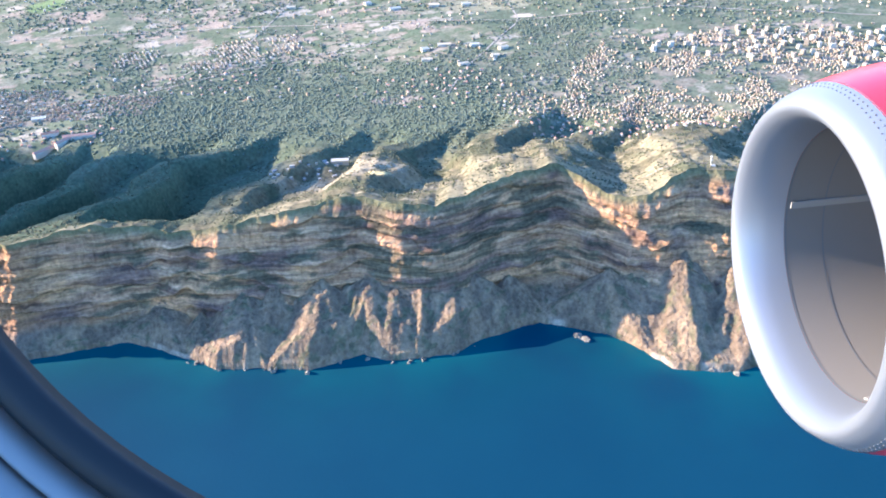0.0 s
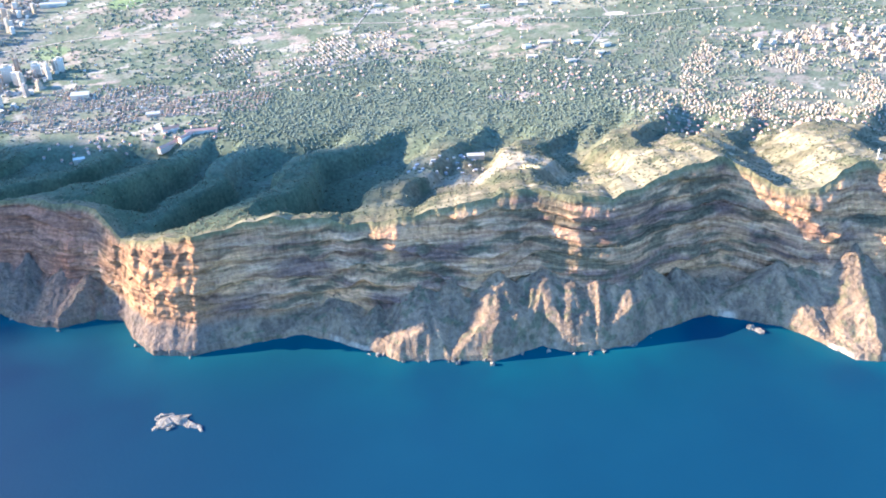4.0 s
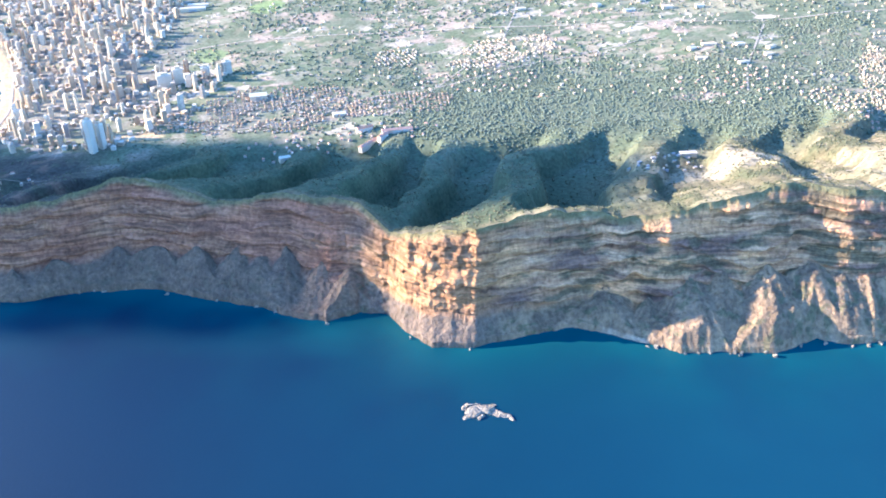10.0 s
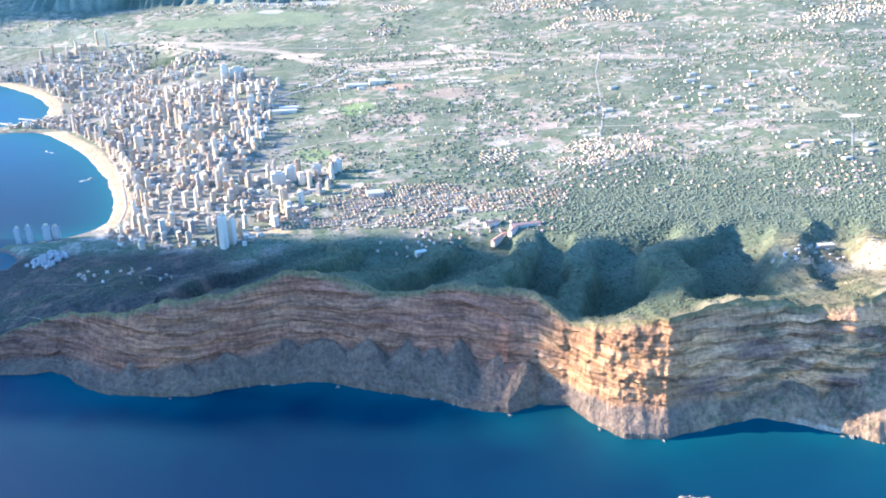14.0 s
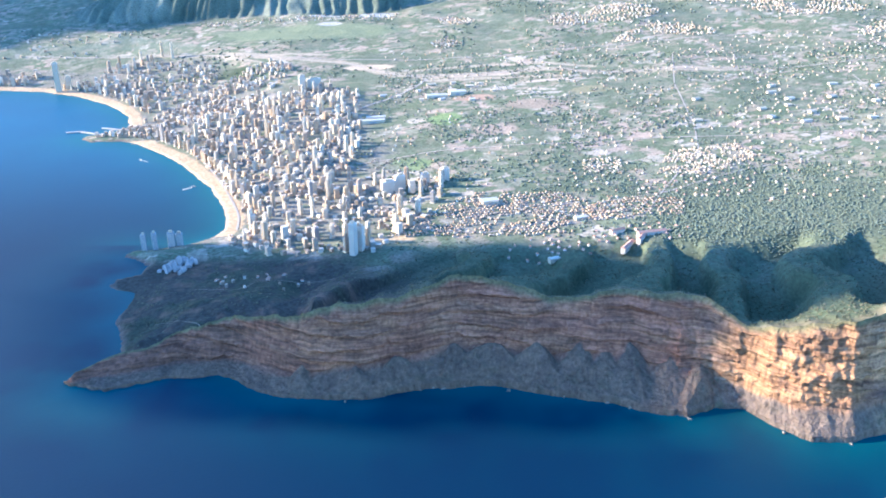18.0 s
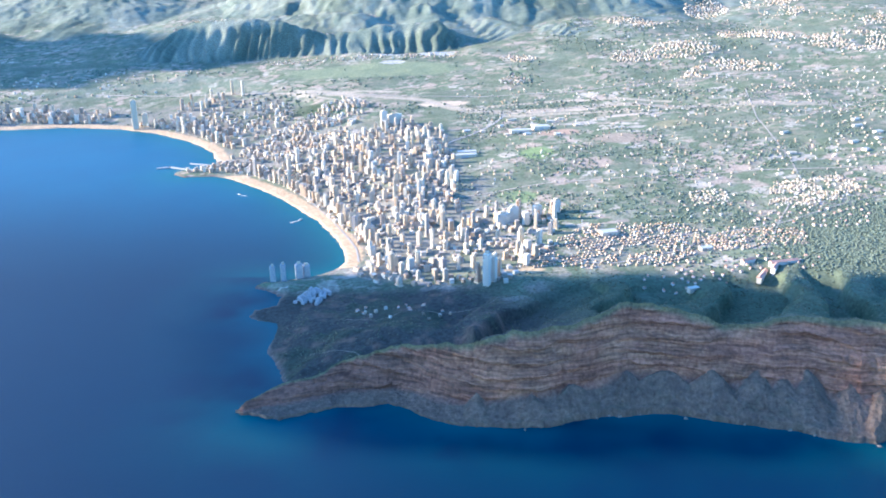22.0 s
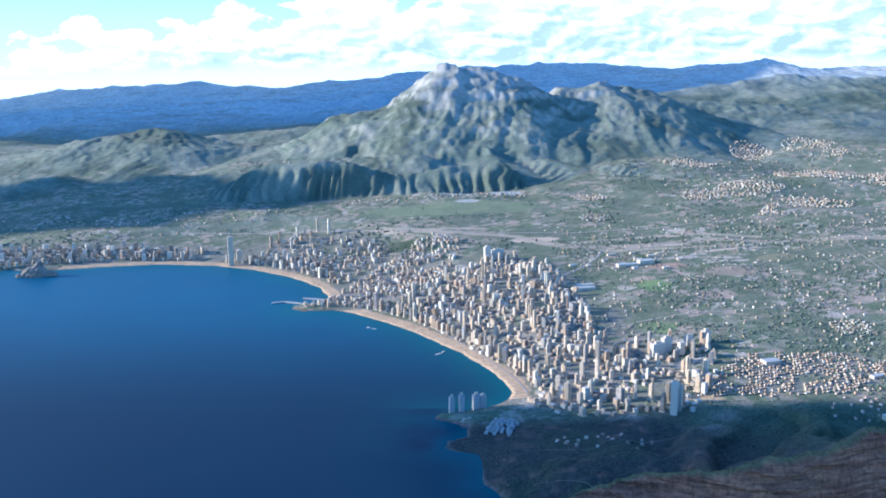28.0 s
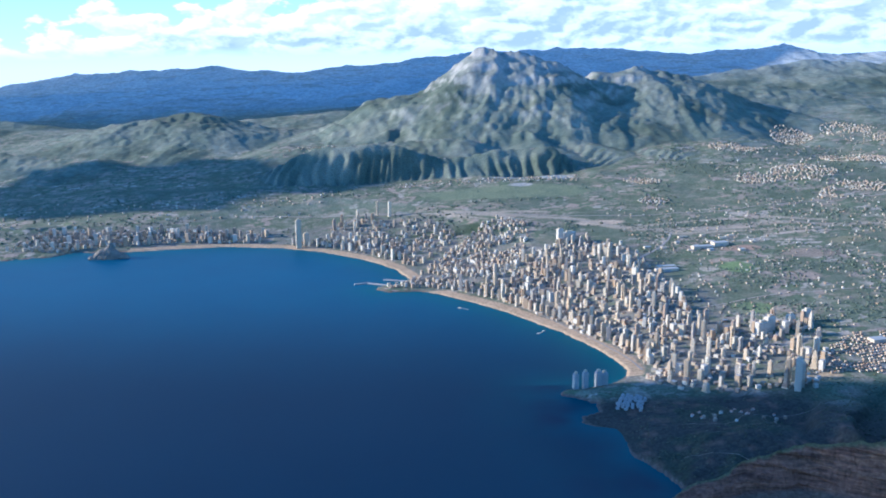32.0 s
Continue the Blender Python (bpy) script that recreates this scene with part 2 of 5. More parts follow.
def table(rows, column, x):
    rows = np.array(rows, float)
    return np.interp(x, rows[:, 0], rows[:, column])


def front_y(x):
    return table(FRONT, 1, x) + (2.2 + 2.6 * smooth(-560, -640, x)) * fbm(x / 11, x * 0 + 3.3, 5) + 1.0 * fbm(x / 3.5, x * 0 + 1.3, 15, 2)


def crest_y(x):
    return table(CREST, 1, x) + (5.5 * fbm(x / 34, x * 0 + 5.1, 8, 2) + 2.5 * fbm(x / 11, x * 0 + 9.1, 6)) * smooth(-760, -690, x)


def crest_z(x):
    return table(CREST, 2, x) + 2.6 * fbm(x / 9, x * 0 + 4.1, 7) * smooth(-760, -660, x)


def outline():
    """The land's outline as a closed loop, with small coves."""
    loop = [p for p in SHORE if p[1] > 441 or p[0] == -738] + SHORE2
    front = [(x, y) for x, y in zip(np.arange(519, -737, -4.0), front_y(np.arange(519, -737, -4.0)))]
    return np.array(loop + front)


LOOP = outline()


def shore_distance(x, y):
    """Metres from the shore, positive on land."""
    shape, x, y = np.shape(x), np.ravel(x).astype(float), np.ravel(y).astype(float)
    wild = 2.5 + 3.5 * smooth(-640, -700, x) * (1 - smooth(650, 690, y))
    x, y = x + wild * fbm(x / 14, y / 14, 31, 3), y + wild * fbm(x / 14, y / 14, 37, 3)
    best, inside = np.full(x.shape, 1e18), np.zeros(x.shape, bool)
    for group, cliffs in ((np.nonzero(y < 660)[0], True), (np.nonzero(y >= 660)[0], False)):
        if not len(group):
            continue
        px, py, b1, in1 = x[group], y[group], best[group], inside[group]
        for (ax, ay), (bx, by) in zip(LOOP, np.roll(LOOP, -1, 0)):
            if not cliffs and max(ay, by) < 560:
                continue
            dx, dy = bx - ax, by - ay
            s = np.clip(((px - ax) * dx + (py - ay) * dy) / (dx * dx + dy * dy + 1e-9), 0, 1)
            b1 = np.minimum(b1, (px - ax - s * dx) ** 2 + (py - ay - s * dy) ** 2)
            if ay != by:
                in1 ^= ((ay > py) != (by > py)) & (px < (bx - ax) * (py - ay) / (by - ay) + ax)
        best[group], inside[group] = b1, in1
    return (np.sqrt(best) * np.where(inside, 1, -1)).reshape(shape)


def plain_z(x, y):
    east = np.minimum(x, 150) + 457
    z = 18 + 0.040 * east + 0.045 * (y - 735) + 0.03 * np.maximum(y - 1250, 0) - 0.02 * np.maximum(y - 2200, 0)
    z = z + 5 * fbm(x / 160, y / 160, 41, 3) + 18 * fbm(x / 260, y / 260, 43, 4) * smooth(1350, 1750, y)
    return z


# mountain ridges: x, y, z at both ends, and the width of the slope
RIDGES = [(-1190, 1815, 105, -1083, 1800, 140, 85), (-1083, 1800, 140, -973, 1800, 126, 82), (-973, 1800, 126, -900, 1800, 110, 80), (-900, 1800, 110, -789, 1800, 104, 78), (-789, 1800, 104, -727, 1800, 110, 78), (-727, 1800, 110, -641, 1800, 119, 78),
          (-930, 2330, 255, -790, 2310, 300, 400), (-790, 2310, 300, -735, 2290, 336, 430), (-735, 2290, 336, -616, 2280, 326, 430),
          (-616, 2280, 322, -530, 2240, 225, 360)]
RIDGES += [(-640, 2230, 280, -590, 2040, 172, 170), (-530, 2330, 225, -438, 2350, 268, 300), (-438, 2350, 268, -331, 2350, 283, 440), (-331, 2350, 283, -245, 2350, 272, 420),
           (-245, 2350, 272, -140, 2330, 205, 260), (-460, 2150, 170, -400, 1900, 95, 150), (-290, 2120, 165, -200, 2050, 140, 170), (-930, 2330, 240, -1180, 2250, 120, 300)]
RIDGES += [(-1960, 2420, 100, -1724, 2400, 150, 400), (-1724, 2400, 150, -1570, 2400, 172, 420), (-1570, 2400, 170, -1403, 2420, 126, 380), (-1403, 2420, 126, -1276, 2440, 90, 240),
           (-2900, 2700, 110, -2424, 2900, 134, 420), (-2424, 2900, 134, -2130, 2850, 100, 350), (-1650, 3050, 120, -1184, 3000, 158, 420), (-900, 3000, 200, -1184, 3000, 158, 420)]
RIDGES += [(-4600, 4300, 250, -3103, 4350, 244, 800), (-3103, 4350, 244, -2321, 4350, 302, 800), (-2321, 4350, 302, -1946, 4350, 308, 800), (-1946, 4350, 308, -1602, 4350, 272, 800),
           (-1602, 4350, 272, -1311, 4300, 306, 800), (-1311, 4300, 306, -906, 4250, 342, 800), (-906, 4250, 342, -501, 4250, 378, 800), (-501, 4250, 378, 0, 4250, 376, 800)]
RIDGES += [(0, 4250, 374, 370, 4250, 345, 800), (370, 4250, 345, 800, 4150, 385, 800), (800, 4150, 385, 1010, 4150, 335, 700), (1010, 4150, 335, 2600, 4000, 380, 800),
           (100, 3100, 255, 480, 3150, 300, 520), (480, 3150, 300, 1300, 3000, 280, 560), (-100, 2900, 230, 100, 3100, 255, 400), (-2200, 3500, 180, -1200, 3600, 215, 500)]


RIDGES += [(-1250, 2050, 95, -1000, 2000, 120, 190), (-1000, 2000, 120, -820, 1950, 130, 170), (-560, 1960, 120, -380, 1800, 80, 130), (-330, 1900, 110, -150, 1820, 85, 130),
           (-700, 2060, 165, -640, 1900, 110, 150), (-860, 2180, 190, -900, 1960, 110, 170), (-2100, 2150, 85, -1700, 2050, 75, 200), (-1500, 2700, 130, -1000, 2750, 165, 330)]
RIDGES += [(-1750, 1330, 62, -1590, 1345, 34, 110), (-2300, 1400, 70, -1750, 1330, 62, 160)]
RIDGES += [(-200, 2500, 215, 60, 2650, 225, 320), (60, 2650, 225, 420, 2600, 200, 330), (-3200, 2300, 95, -2300, 2250, 80, 350), (-2700, 3600, 190, -1900, 3700, 215, 500), (-1900, 3700, 215, -900, 3600, 255, 520)]


def mountains(x, y, base):
    """Ridges whose spurs run down both flanks, with gullies between them."""
    wx, wy = x + 22 * fbm(x / 120, y / 120, 51, 3), y + 22 * fbm(x / 120, y / 120, 57, 3)
    top = base.copy()
    for n, (ax, ay, az, bx, by, bz, w) in enumerate(RIDGES):
        m = np.nonzero((x > min(ax, bx) - 1.3 * w) & (x < max(ax, bx) + 1.3 * w) & (y > min(ay, by) - 1.3 * w) & (y < max(ay, by) + 1.3 * w))
        if not len(m[0]):
            continue
        dx, dy, size = bx - ax, by - ay, math.hypot(bx - ax, by - ay)
        px, py, qx, qy, low = x[m], y[m], wx[m], wy[m], base[m]
        along = ((qx - ax) * dx + (qy - ay) * dy) / size
        s = np.clip(((px - ax) * dx + (py - ay) * dy) / size / size, 0, 1)
        d = np.hypot(qx - ax - s * dx, qy - ay - s * dy)
        pitch = min(max(w * 0.20, 27.0), 62.0) if w < 140 else w * 0.36
        deep, curve = (0.26, 1.2) if w < 140 else (0.05, 1.4)
        fine = 0.08 if w < 140 else 0.022
        u = (along + 0.12 * d * math.sin(n * 1.7)) / pitch + (0.6 if w < 140 else 2.0) * fbm(px / pitch / 1.8, py / pitch / 1.8, 61 + n, 2)
        rib = smooth(0.0, 1.0, 1 - np.abs(2 * (u - np.floor(u)) - 1)) * (0.6 + 0.7 * lattice(u / 2.6, u * 0 + n, 63))
        u2 = u * 2.9 + 0.5 * fbm(px / pitch, py / pitch, 66, 1)
        rib2 = 1 - np.abs(2 * (u2 - np.floor(u2)) - 1)
        r = np.clip(d / (w * (1.02 - 0.8 * deep + deep * rib + fine * rib2)), 0, 1)
        top[m] = np.maximum(top[m], low + (az + (bz - az) * s - low) * (1 - r) ** curve)
    lift = np.clip(top - base, 0, 150)
    rough = fbm(x / 55, y / 55, 65, 4)
    top = top + lift * (0.08 * rough + 0.50 * (1 - 0.6 * smooth(2700, 3200, y)) * (ridged(wx / 230, wy / 230, 64, 5) - 0.60)) + np.clip(lift, 0, 40) * 0.10 * (1 - smooth(2500, 2900, y)) * fbm(x / 16, y / 16, 67, 3)
    # crags: the upper slopes of the inland peaks break into steps
    crag = smooth(205, 260, top + 18 * rough) * (1 - smooth(2700, 3000, y))
    step = (top + 10 * fbm(x / 70, y / 70, 68, 3)) / 34
    saw = step - np.floor(step)
    return top + crag * 8 * (smooth(0.35, 0.75, saw) - saw)


def land_z(x, y, sd=None):
    """The height of the land away from the cliffs."""
    x, y = np.asarray(x, float), np.asarray(y, float)
    if sd is None:
        sd = shore_distance(x, y)
    zp = plain_z(x, y)
    yr, zr = crest_y(x), crest_z(x)
    east = smooth(-420, -280, x)
    wide = 165 + 60 * east
    t = np.clip((y - yr) / wide, 0, 1)
    fall = (1 - t) ** 1.35
    plateau = smooth(-130, -40, x)
    fall = fall + (1 - smooth(0.1, 0.9, t) - fall) * plateau * 0.25
    z = zp + (zr - zp) * fall
    bend = x + 153 + 38 * fbm(y / 85, x / 120, 71, 3) + (500 - y) * 0.40
    spur = 0.5 + 0.5 * np.cos(2 * math.pi * bend / 75)
    depth = (32 - 24 * plateau) * (0.55 + 0.9 * lattice(x / 70, y / 90, 72)) * smooth(0.04, 0.30, t) * (1 - smooth(0.62, 1.0, t)) * smooth(-640, -560, x)
    depth = depth * (1 - 0.7 * np.exp(-((x + 108) / 38) ** 2))
    z = z - depth * smooth(0.14, 0.74, 1 - spur + 0.12 * fbm(x / 18, y / 18, 74, 3)) + depth * 0.06 * spur
    z = z + smooth(0.02, 0.2, t) * (1 - smooth(0.8, 1, t)) * (4.5 * fbm(x / 34, y / 34, 73, 4) + 1.2 * fbm(x / 8, y / 8, 79, 3))
    z = np.maximum(z, 0.55 * zp + 0.25 * (zr - zp).clip(0, 60) * (1 - t))
    far = (y > 1300) | ((x < -1480) & (y > 1180))
    if np.any(far):
        z = np.array(z)
        z[far] = mountains(x[far], y[far], z[far])
    west = smooth(-520, -640, x) * (1 - smooth(640, 690, y))
    low = np.where(sd > 0, 1.2 + 0.055 * sd + 4.0 * west * smooth(0, 14, sd) + 0.0004 * sd * sd, 0.35 * sd)
    edge = smooth(-600, -520, x) * (1 - smooth(800, 1000, y))
    low = low + 500 * edge * (sd > 0)
    low = low + west * smooth(3, 16, sd) * (2.6 * fbm(x / 17, y / 17, 75, 3) + 1.3 * fbm(x / 6, y / 6, 76, 2))
    low = low + smooth(-745, -640, x) * (y < 1300) * 0.12 * np.maximum(sd - 25, 0)
    return np.minimum(z, low) if np.ndim(z) else float(min(z, low))


def grid_mesh(name, x, y, z, cover, mat, extra=None):
    """One sheet over rows and columns of points."""
    rows, cols = x.shape
    me = bpy.data.meshes.new(name)
    n = np.arange(rows * cols).reshape(rows, cols)
    quads = np.stack([n[:-1, :-1], n[:-1, 1:], n[1:, 1:], n[1:, :-1]], -1).reshape(-1, 4)
    me.vertices.add(rows * cols)
    me.vertices.foreach_set("co", np.stack([x, y, z], -1).astype(np.float32).ravel())
    me.loops.add(quads.size)
    me.loops.foreach_set("vertex_index", quads.astype(np.int32).ravel())
    me.polygons.add(len(quads))
    me.polygons.foreach_set("loop_start", np.arange(0, quads.size, 4, dtype=np.int32))
    me.polygons.foreach_set("use_smooth", np.ones(len(quads), bool))
    me.update(calc_edges=True)
    if cover is not None:
        at = me.attributes.new("cover", "FLOAT_COLOR", "POINT")
        at.data.foreach_set("color", np.concatenate([cover, np.ones((*cover.shape[:2], 1))], -1).astype(np.float32).ravel())
    if extra is not None:
        me.attributes.new("bedrock", "FLOAT", "POINT").data.foreach_set("value", np.ravel(extra).astype(np.float32))
    me.materials.append(mat)
    return new(name, me)


def blend(a, b, t):
    return a + (np.array(b) - a) * np.clip(t, 0, 1)[..., None]


def paint(shape, colour):
    return np.ones((*shape, 3)) * np.array(colour)


# ---------------------------------------------------------------- the sea cliffs
# scree cones at the foot of the cliffs: the apex
CONES = [(-158, 408, 17), (-143, 412, 23), (-131, 418, 30), (-113, 420, 33), (-101, 416, 25), (-88, 422, 34), (-72, 421, 29), (-57, 427, 36), (-43, 428, 35), (-27, 432, 40), (-8, 428, 30), (6, 432, 30),
         (28, 440, 24), (86, 436, 30), (104, 440, 36), (131, 438, 42), (168, 436, 38), (205, 438, 40), (250, 442, 38), (300, 448, 36), (360, 452, 34)]
CONES += [(-341, 436, 22), (-357, 440, 25), (-380, 448, 29), (-398, 448, 25), (-413, 450, 28), (-441, 452, 27), (-470, 456, 28), (-492, 458, 24), (-528, 446, 22), (-556, 440, 17), (-590, 444, 15), (-182, 418, 22), (-200, 420, 18)]

def build_cliff():
    xs = np.arange(-748, 519, 1.0)
    us = np.concatenate([[-0.12, -0.05], np.concatenate([np.linspace(0, 0.5, 60, endpoint=False), np.linspace(0.5, 1, 105)])])
    x, u = np.meshgrid(xs, us)
    yc, yr, zr = front_y(x), crest_y(x), crest_z(x)
    uc = np.clip(u, 0, 1)
    # the cliff: a scree foot, a steep wall, a broken rim
    apron = 0.13 + 0.10 * lattice(x / 45, x * 0, 91) + 0.05 * fbm(x / 12, x * 0 + 5, 93)
    apron = np.clip(apron + 0.16 * smooth(-600, -560, x) * (1 - smooth(-350, -325, x)), 0.06, 0.5)
    apron = apron + 0.10 * smooth(-350, -320, x) * (1 - smooth(-255, -225, x))
    ut = 0.58 - 0.12 * smooth(-335, -310, x) * (1 - smooth(-240, -200, x))
    lower = apron * (0.2 * smooth(0, 0.05, uc / ut) + 0.8 * np.clip(uc / ut, 0, 1) ** 1.1)
    v = np.clip((uc - ut) / (1 - ut), 0, 1)
    bench = 0.46 + 0.16 * fbm(x / 55, x * 0 + 2.2, 92, 3)
    deck = 0.10 + 0.16 * lattice(x / 38, x * 0 + 4, 94) * (1 - smooth(-335, -316, x) * (1 - smooth(-262, -235, x)))
    tread = smooth(0.0, 1.0, np.clip((v - bench) / deck, 0, 1))
    upper = apron + (1 - apron) * (np.where(v < bench, v / bench * 0.52, np.where(v < bench + deck, 0.52 + 0.05 * tread, 0.57 + 0.43 * (np.clip(v - bench - deck, 0, 1) / (1 - bench - deck)) ** 1.0)))
    p = np.where(uc < ut, lower, upper)
    z = zr * p
    # ledges along the bedding
    bed = z + 0.03 * x + 3.0 * fbm(x / 45, z / 30, 95, 3)
    step = bed / 8.5 + 1.15 * fbm(x / 48, z / 26, 96, 4)
    saw = step - np.floor(step)
    rock = smooth(0.9, 1.08, np.where(uc < ut, uc / ut, 1 + v)) * (1 - smooth(0.95, 1.0, uc))
    ledge = (smooth(0.0, 0.35, saw) - saw) * 4.0 * (0.05 + 2.0 * lattice(x / 34, z / 17, 97) ** 1.7)
    fine = bed / 3.1 + 0.5 * fbm(x / 26, z / 10, 98, 2)
    ledge = ledge + (smooth(0.0, 0.4, fine - np.floor(fine)) - (fine - np.floor(fine))) * 1.7 * lattice(x / 12, z / 8, 94)
    # the bare corner buttress is blocky, with fewer ledges
    corner = smooth(-335, -316, x) * (1 - smooth(-262, -235, x))
    ledge = ledge * (1 - 0.15 * corner)
    block = hash2(np.floor(x / 3.1 + 0.7 * fbm(x / 6, z / 6, 107, 2)), np.floor(z / 2.9 + 0.6 * fbm(x / 8, z / 8, 109, 2)), 3) + hash2(np.floor(x / 1.7), np.floor(z / 1.5), 5) * 0.6
    # buttresses and clefts
    rugged = np.clip(corner + smooth(62, 95, x), 0, 1)
    butt = (4.5 + 5.5 * rugged) * (ridged(x / 62, z / 90, 99, 3) - 0.6) + (1.5 + 2.1 * rugged) * fbm(x / 14, z / 12, 101, 4) + (0.5 + 2.7 * rugged) * (ridged(x / 19, z / 50, 100, 2) - 0.5)
    butt = butt + (1.0 + 0.8 * rugged) * fbm(x / 3.5, z / 4, 102, 3) + (0.25 + 0.85 * corner) * block
    y = yc + (yr - yc) * u
    y = y - rock * (butt + ledge)
    # scree cones below the clefts
    heap, which = np.zeros_like(x), np.zeros_like(x)
    for n, (ax, ay, az) in enumerate(CONES):
        dx, dy = x - ax + 3.5 * fbm(y / 14 + n, x / 40, 104, 3), np.minimum(y - ay, 0) + np.maximum(y - ay, 0) * 2.0
        ang = np.arctan2(dx, -dy + 1.5)
        ray = ridged(ang * 3.2 + n * 7.7, x * 0 + n, 105, 3)
        far = np.hypot(dx, dy)
        one = az - (0.70 + 0.16 * math.sin(n * 2.3)) * far * (1.10 - 0.24 * ray) - 0.16 * np.abs(ang) * far + 1.2 * fbm(x / 9, y / 9, 108, 3)
        heap, which = np.where(one > heap, one, heap), np.where(one > heap, ray, which)
    heap = np.minimum(heap, 1.5 + 1.25 * np.maximum(y - yc, 0))
    tal = smooth(0.5, 3.0, heap - z) * (uc < 0.9)
    z = np.maximum(z, heap)
    foot = (1 - smooth(0.75, 1.0, uc / ut)) * (1 - tal)
    ribs = ridged((x + 5 * fbm(x / 30, z / 20, 103)) / 22, uc * 1.5, 106, 3)
    y = y - foot * smooth(0.03, 0.2, uc) * 5.0 * (ribs - 0.55)
    ribs = ribs + (which - ribs) * tal
    grit = np.clip(tal + foot, 0, 1) * smooth(0.01, 0.08, uc)
    z = z + grit * (0.9 * fbm(x / 4, y / 4, 111, 3)) + rock * (1 - tal) * 0.8 * fbm(x / 4, z / 4, 113, 2)
    z = np.where((uc > 0) & (uc < 0.06), np.maximum(z, 0.3 + 1.6 * smooth(0, 0.03, uc)), z)
    z = np.where(u < 0, u * 60, z)
    z = np.where(u == 0, 0.15, z)
    # cover: ochre rock in beds, grey scree, dark scrub on the ledges
    band = 0.5 + 0.5 * np.sin(bed * 0.84 + 2.0 * fbm(x / 30, z / 8, 115, 2))
    c = blend(paint(x.shape, (0.31, 0.18, 0.10)), (0.41, 0.27, 0.16), band)
    c = blend(c, (0.17, 0.11, 0.085), smooth(0.0, 0.45, fbm(x / 40, z / 9, 117, 4)))
    c = blend(c, (0.50, 0.29, 0.14), smooth(0.1, 0.45, fbm(x / 30, z / 18, 119, 3)) * 0.7)
    shrub = smooth(0.0, 0.28, fbm(x / 13, z / 3.0, 121, 4) + 0.22 * smooth(0.5, 0.75, saw) - 0.20 + 0.45 * fbm(x / 42, z / 13, 122, 3)) * rock * (1 - 0.7 * corner)
    c = blend(c, (0.095, 0.088, 0.055), shrub * 0.8)
    flat = smooth(0.02, 0.3, (v - bench) / deck) * (1 - smooth(0.85, 1.1, (v - bench) / deck)) * (uc > ut)
    c = blend(c, (0.075, 0.072, 0.045), 0.85 * flat * smooth(-0.35, 0.1, fbm(x / 20, z / 5, 124, 3)))
    scree = blend(paint(x.shape, (0.15, 0.108, 0.072)), (0.25, 0.175, 0.108), smooth(-0.3, 0.4, fbm(x / 7, uc * 5, 123, 4)))
    scree = blend(scree, (0.29, 0.20, 0.118), smooth(0.55, 0.8, ribs) * 0.5)
    scree = blend(scree, (0.10, 0.10, 0.055), smooth(0.16, 0.4, fbm(x / 4.5, uc * 16, 125, 4)) * 0.7)
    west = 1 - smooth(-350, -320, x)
    scree = blend(scree, (0.13, 0.10, 0.078), 0.8 * corner)
    c = blend(c, (0.31, 0.17, 0.08), 0.6 * corner)
    # rusty western rock and scree, darkened so the colour also holds their shade
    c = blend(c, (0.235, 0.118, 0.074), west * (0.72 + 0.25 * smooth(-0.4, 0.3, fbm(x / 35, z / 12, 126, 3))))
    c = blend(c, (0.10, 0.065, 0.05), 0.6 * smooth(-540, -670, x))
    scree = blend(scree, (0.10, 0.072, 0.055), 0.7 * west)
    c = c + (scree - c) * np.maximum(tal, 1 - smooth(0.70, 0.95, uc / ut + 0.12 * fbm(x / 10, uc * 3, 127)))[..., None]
    c = blend(c, (0.36, 0.28, 0.20), (1 - 0.85 * west) * (1 - 0.9 * corner) * smooth(-230, -180, x) * (1 - smooth(0.01, 0.045, uc)) * smooth(-0.1, 0.4, fbm(x / 14, x * 0, 129)))
    c = blend(c, (0.12, 0.125, 0.06), smooth(0.955, 0.99, uc) * 0.8)
    wall = rock * (1 - tal) * smooth(0.9, 1.02, np.where(uc < ut, uc / ut, 1 + v))
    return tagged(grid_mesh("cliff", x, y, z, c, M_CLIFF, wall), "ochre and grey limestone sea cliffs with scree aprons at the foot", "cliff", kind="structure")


build_cliff()


# ---------------------------------------------------------------- the land behind
def patches(x, y, size, k):
    """Irregular fields: a random number for each, and the distance to its edge."""
    ca, sa = math.cos(0.35), math.sin(0.35)
    px, py = (x * ca + y * sa) / size, (-x * sa + y * ca) / (size * 0.8)
    i, j = np.floor(px), np.floor(py)
    d1, d2, idn = np.full(x.shape, 9.0), np.full(x.shape, 9.0), np.zeros(x.shape)
    for a in (-1, 0, 1):
        for b in (-1, 0, 1):
            sx, sy = i + a + 0.15 + 0.7 * hash2(i + a, j + b, k), j + b + 0.15 + 0.7 * hash2(i + a, j + b, k + 1)
            d = np.maximum(np.abs(px - sx), np.abs(py - sy)) + 0.2 * np.hypot(px - sx, py - sy)
            near = d < d1
            d2 = np.where(near, d1, np.minimum(d2, d))
            idn = np.where(near, hash2(i + a, j + b, k + 2), idn)
            d1 = np.where(near, d, d1)
    return idn, d2 - d1


FIELD = [(0.155, 0.16, 0.10), (0.23, 0.20, 0.14), (0.11, 0.13, 0.075), (0.29, 0.23, 0.17), (0.18, 0.175, 0.12), (0.125, 0.14, 0.085), (0.33, 0.285, 0.215), (0.14, 0.155, 0.085)]


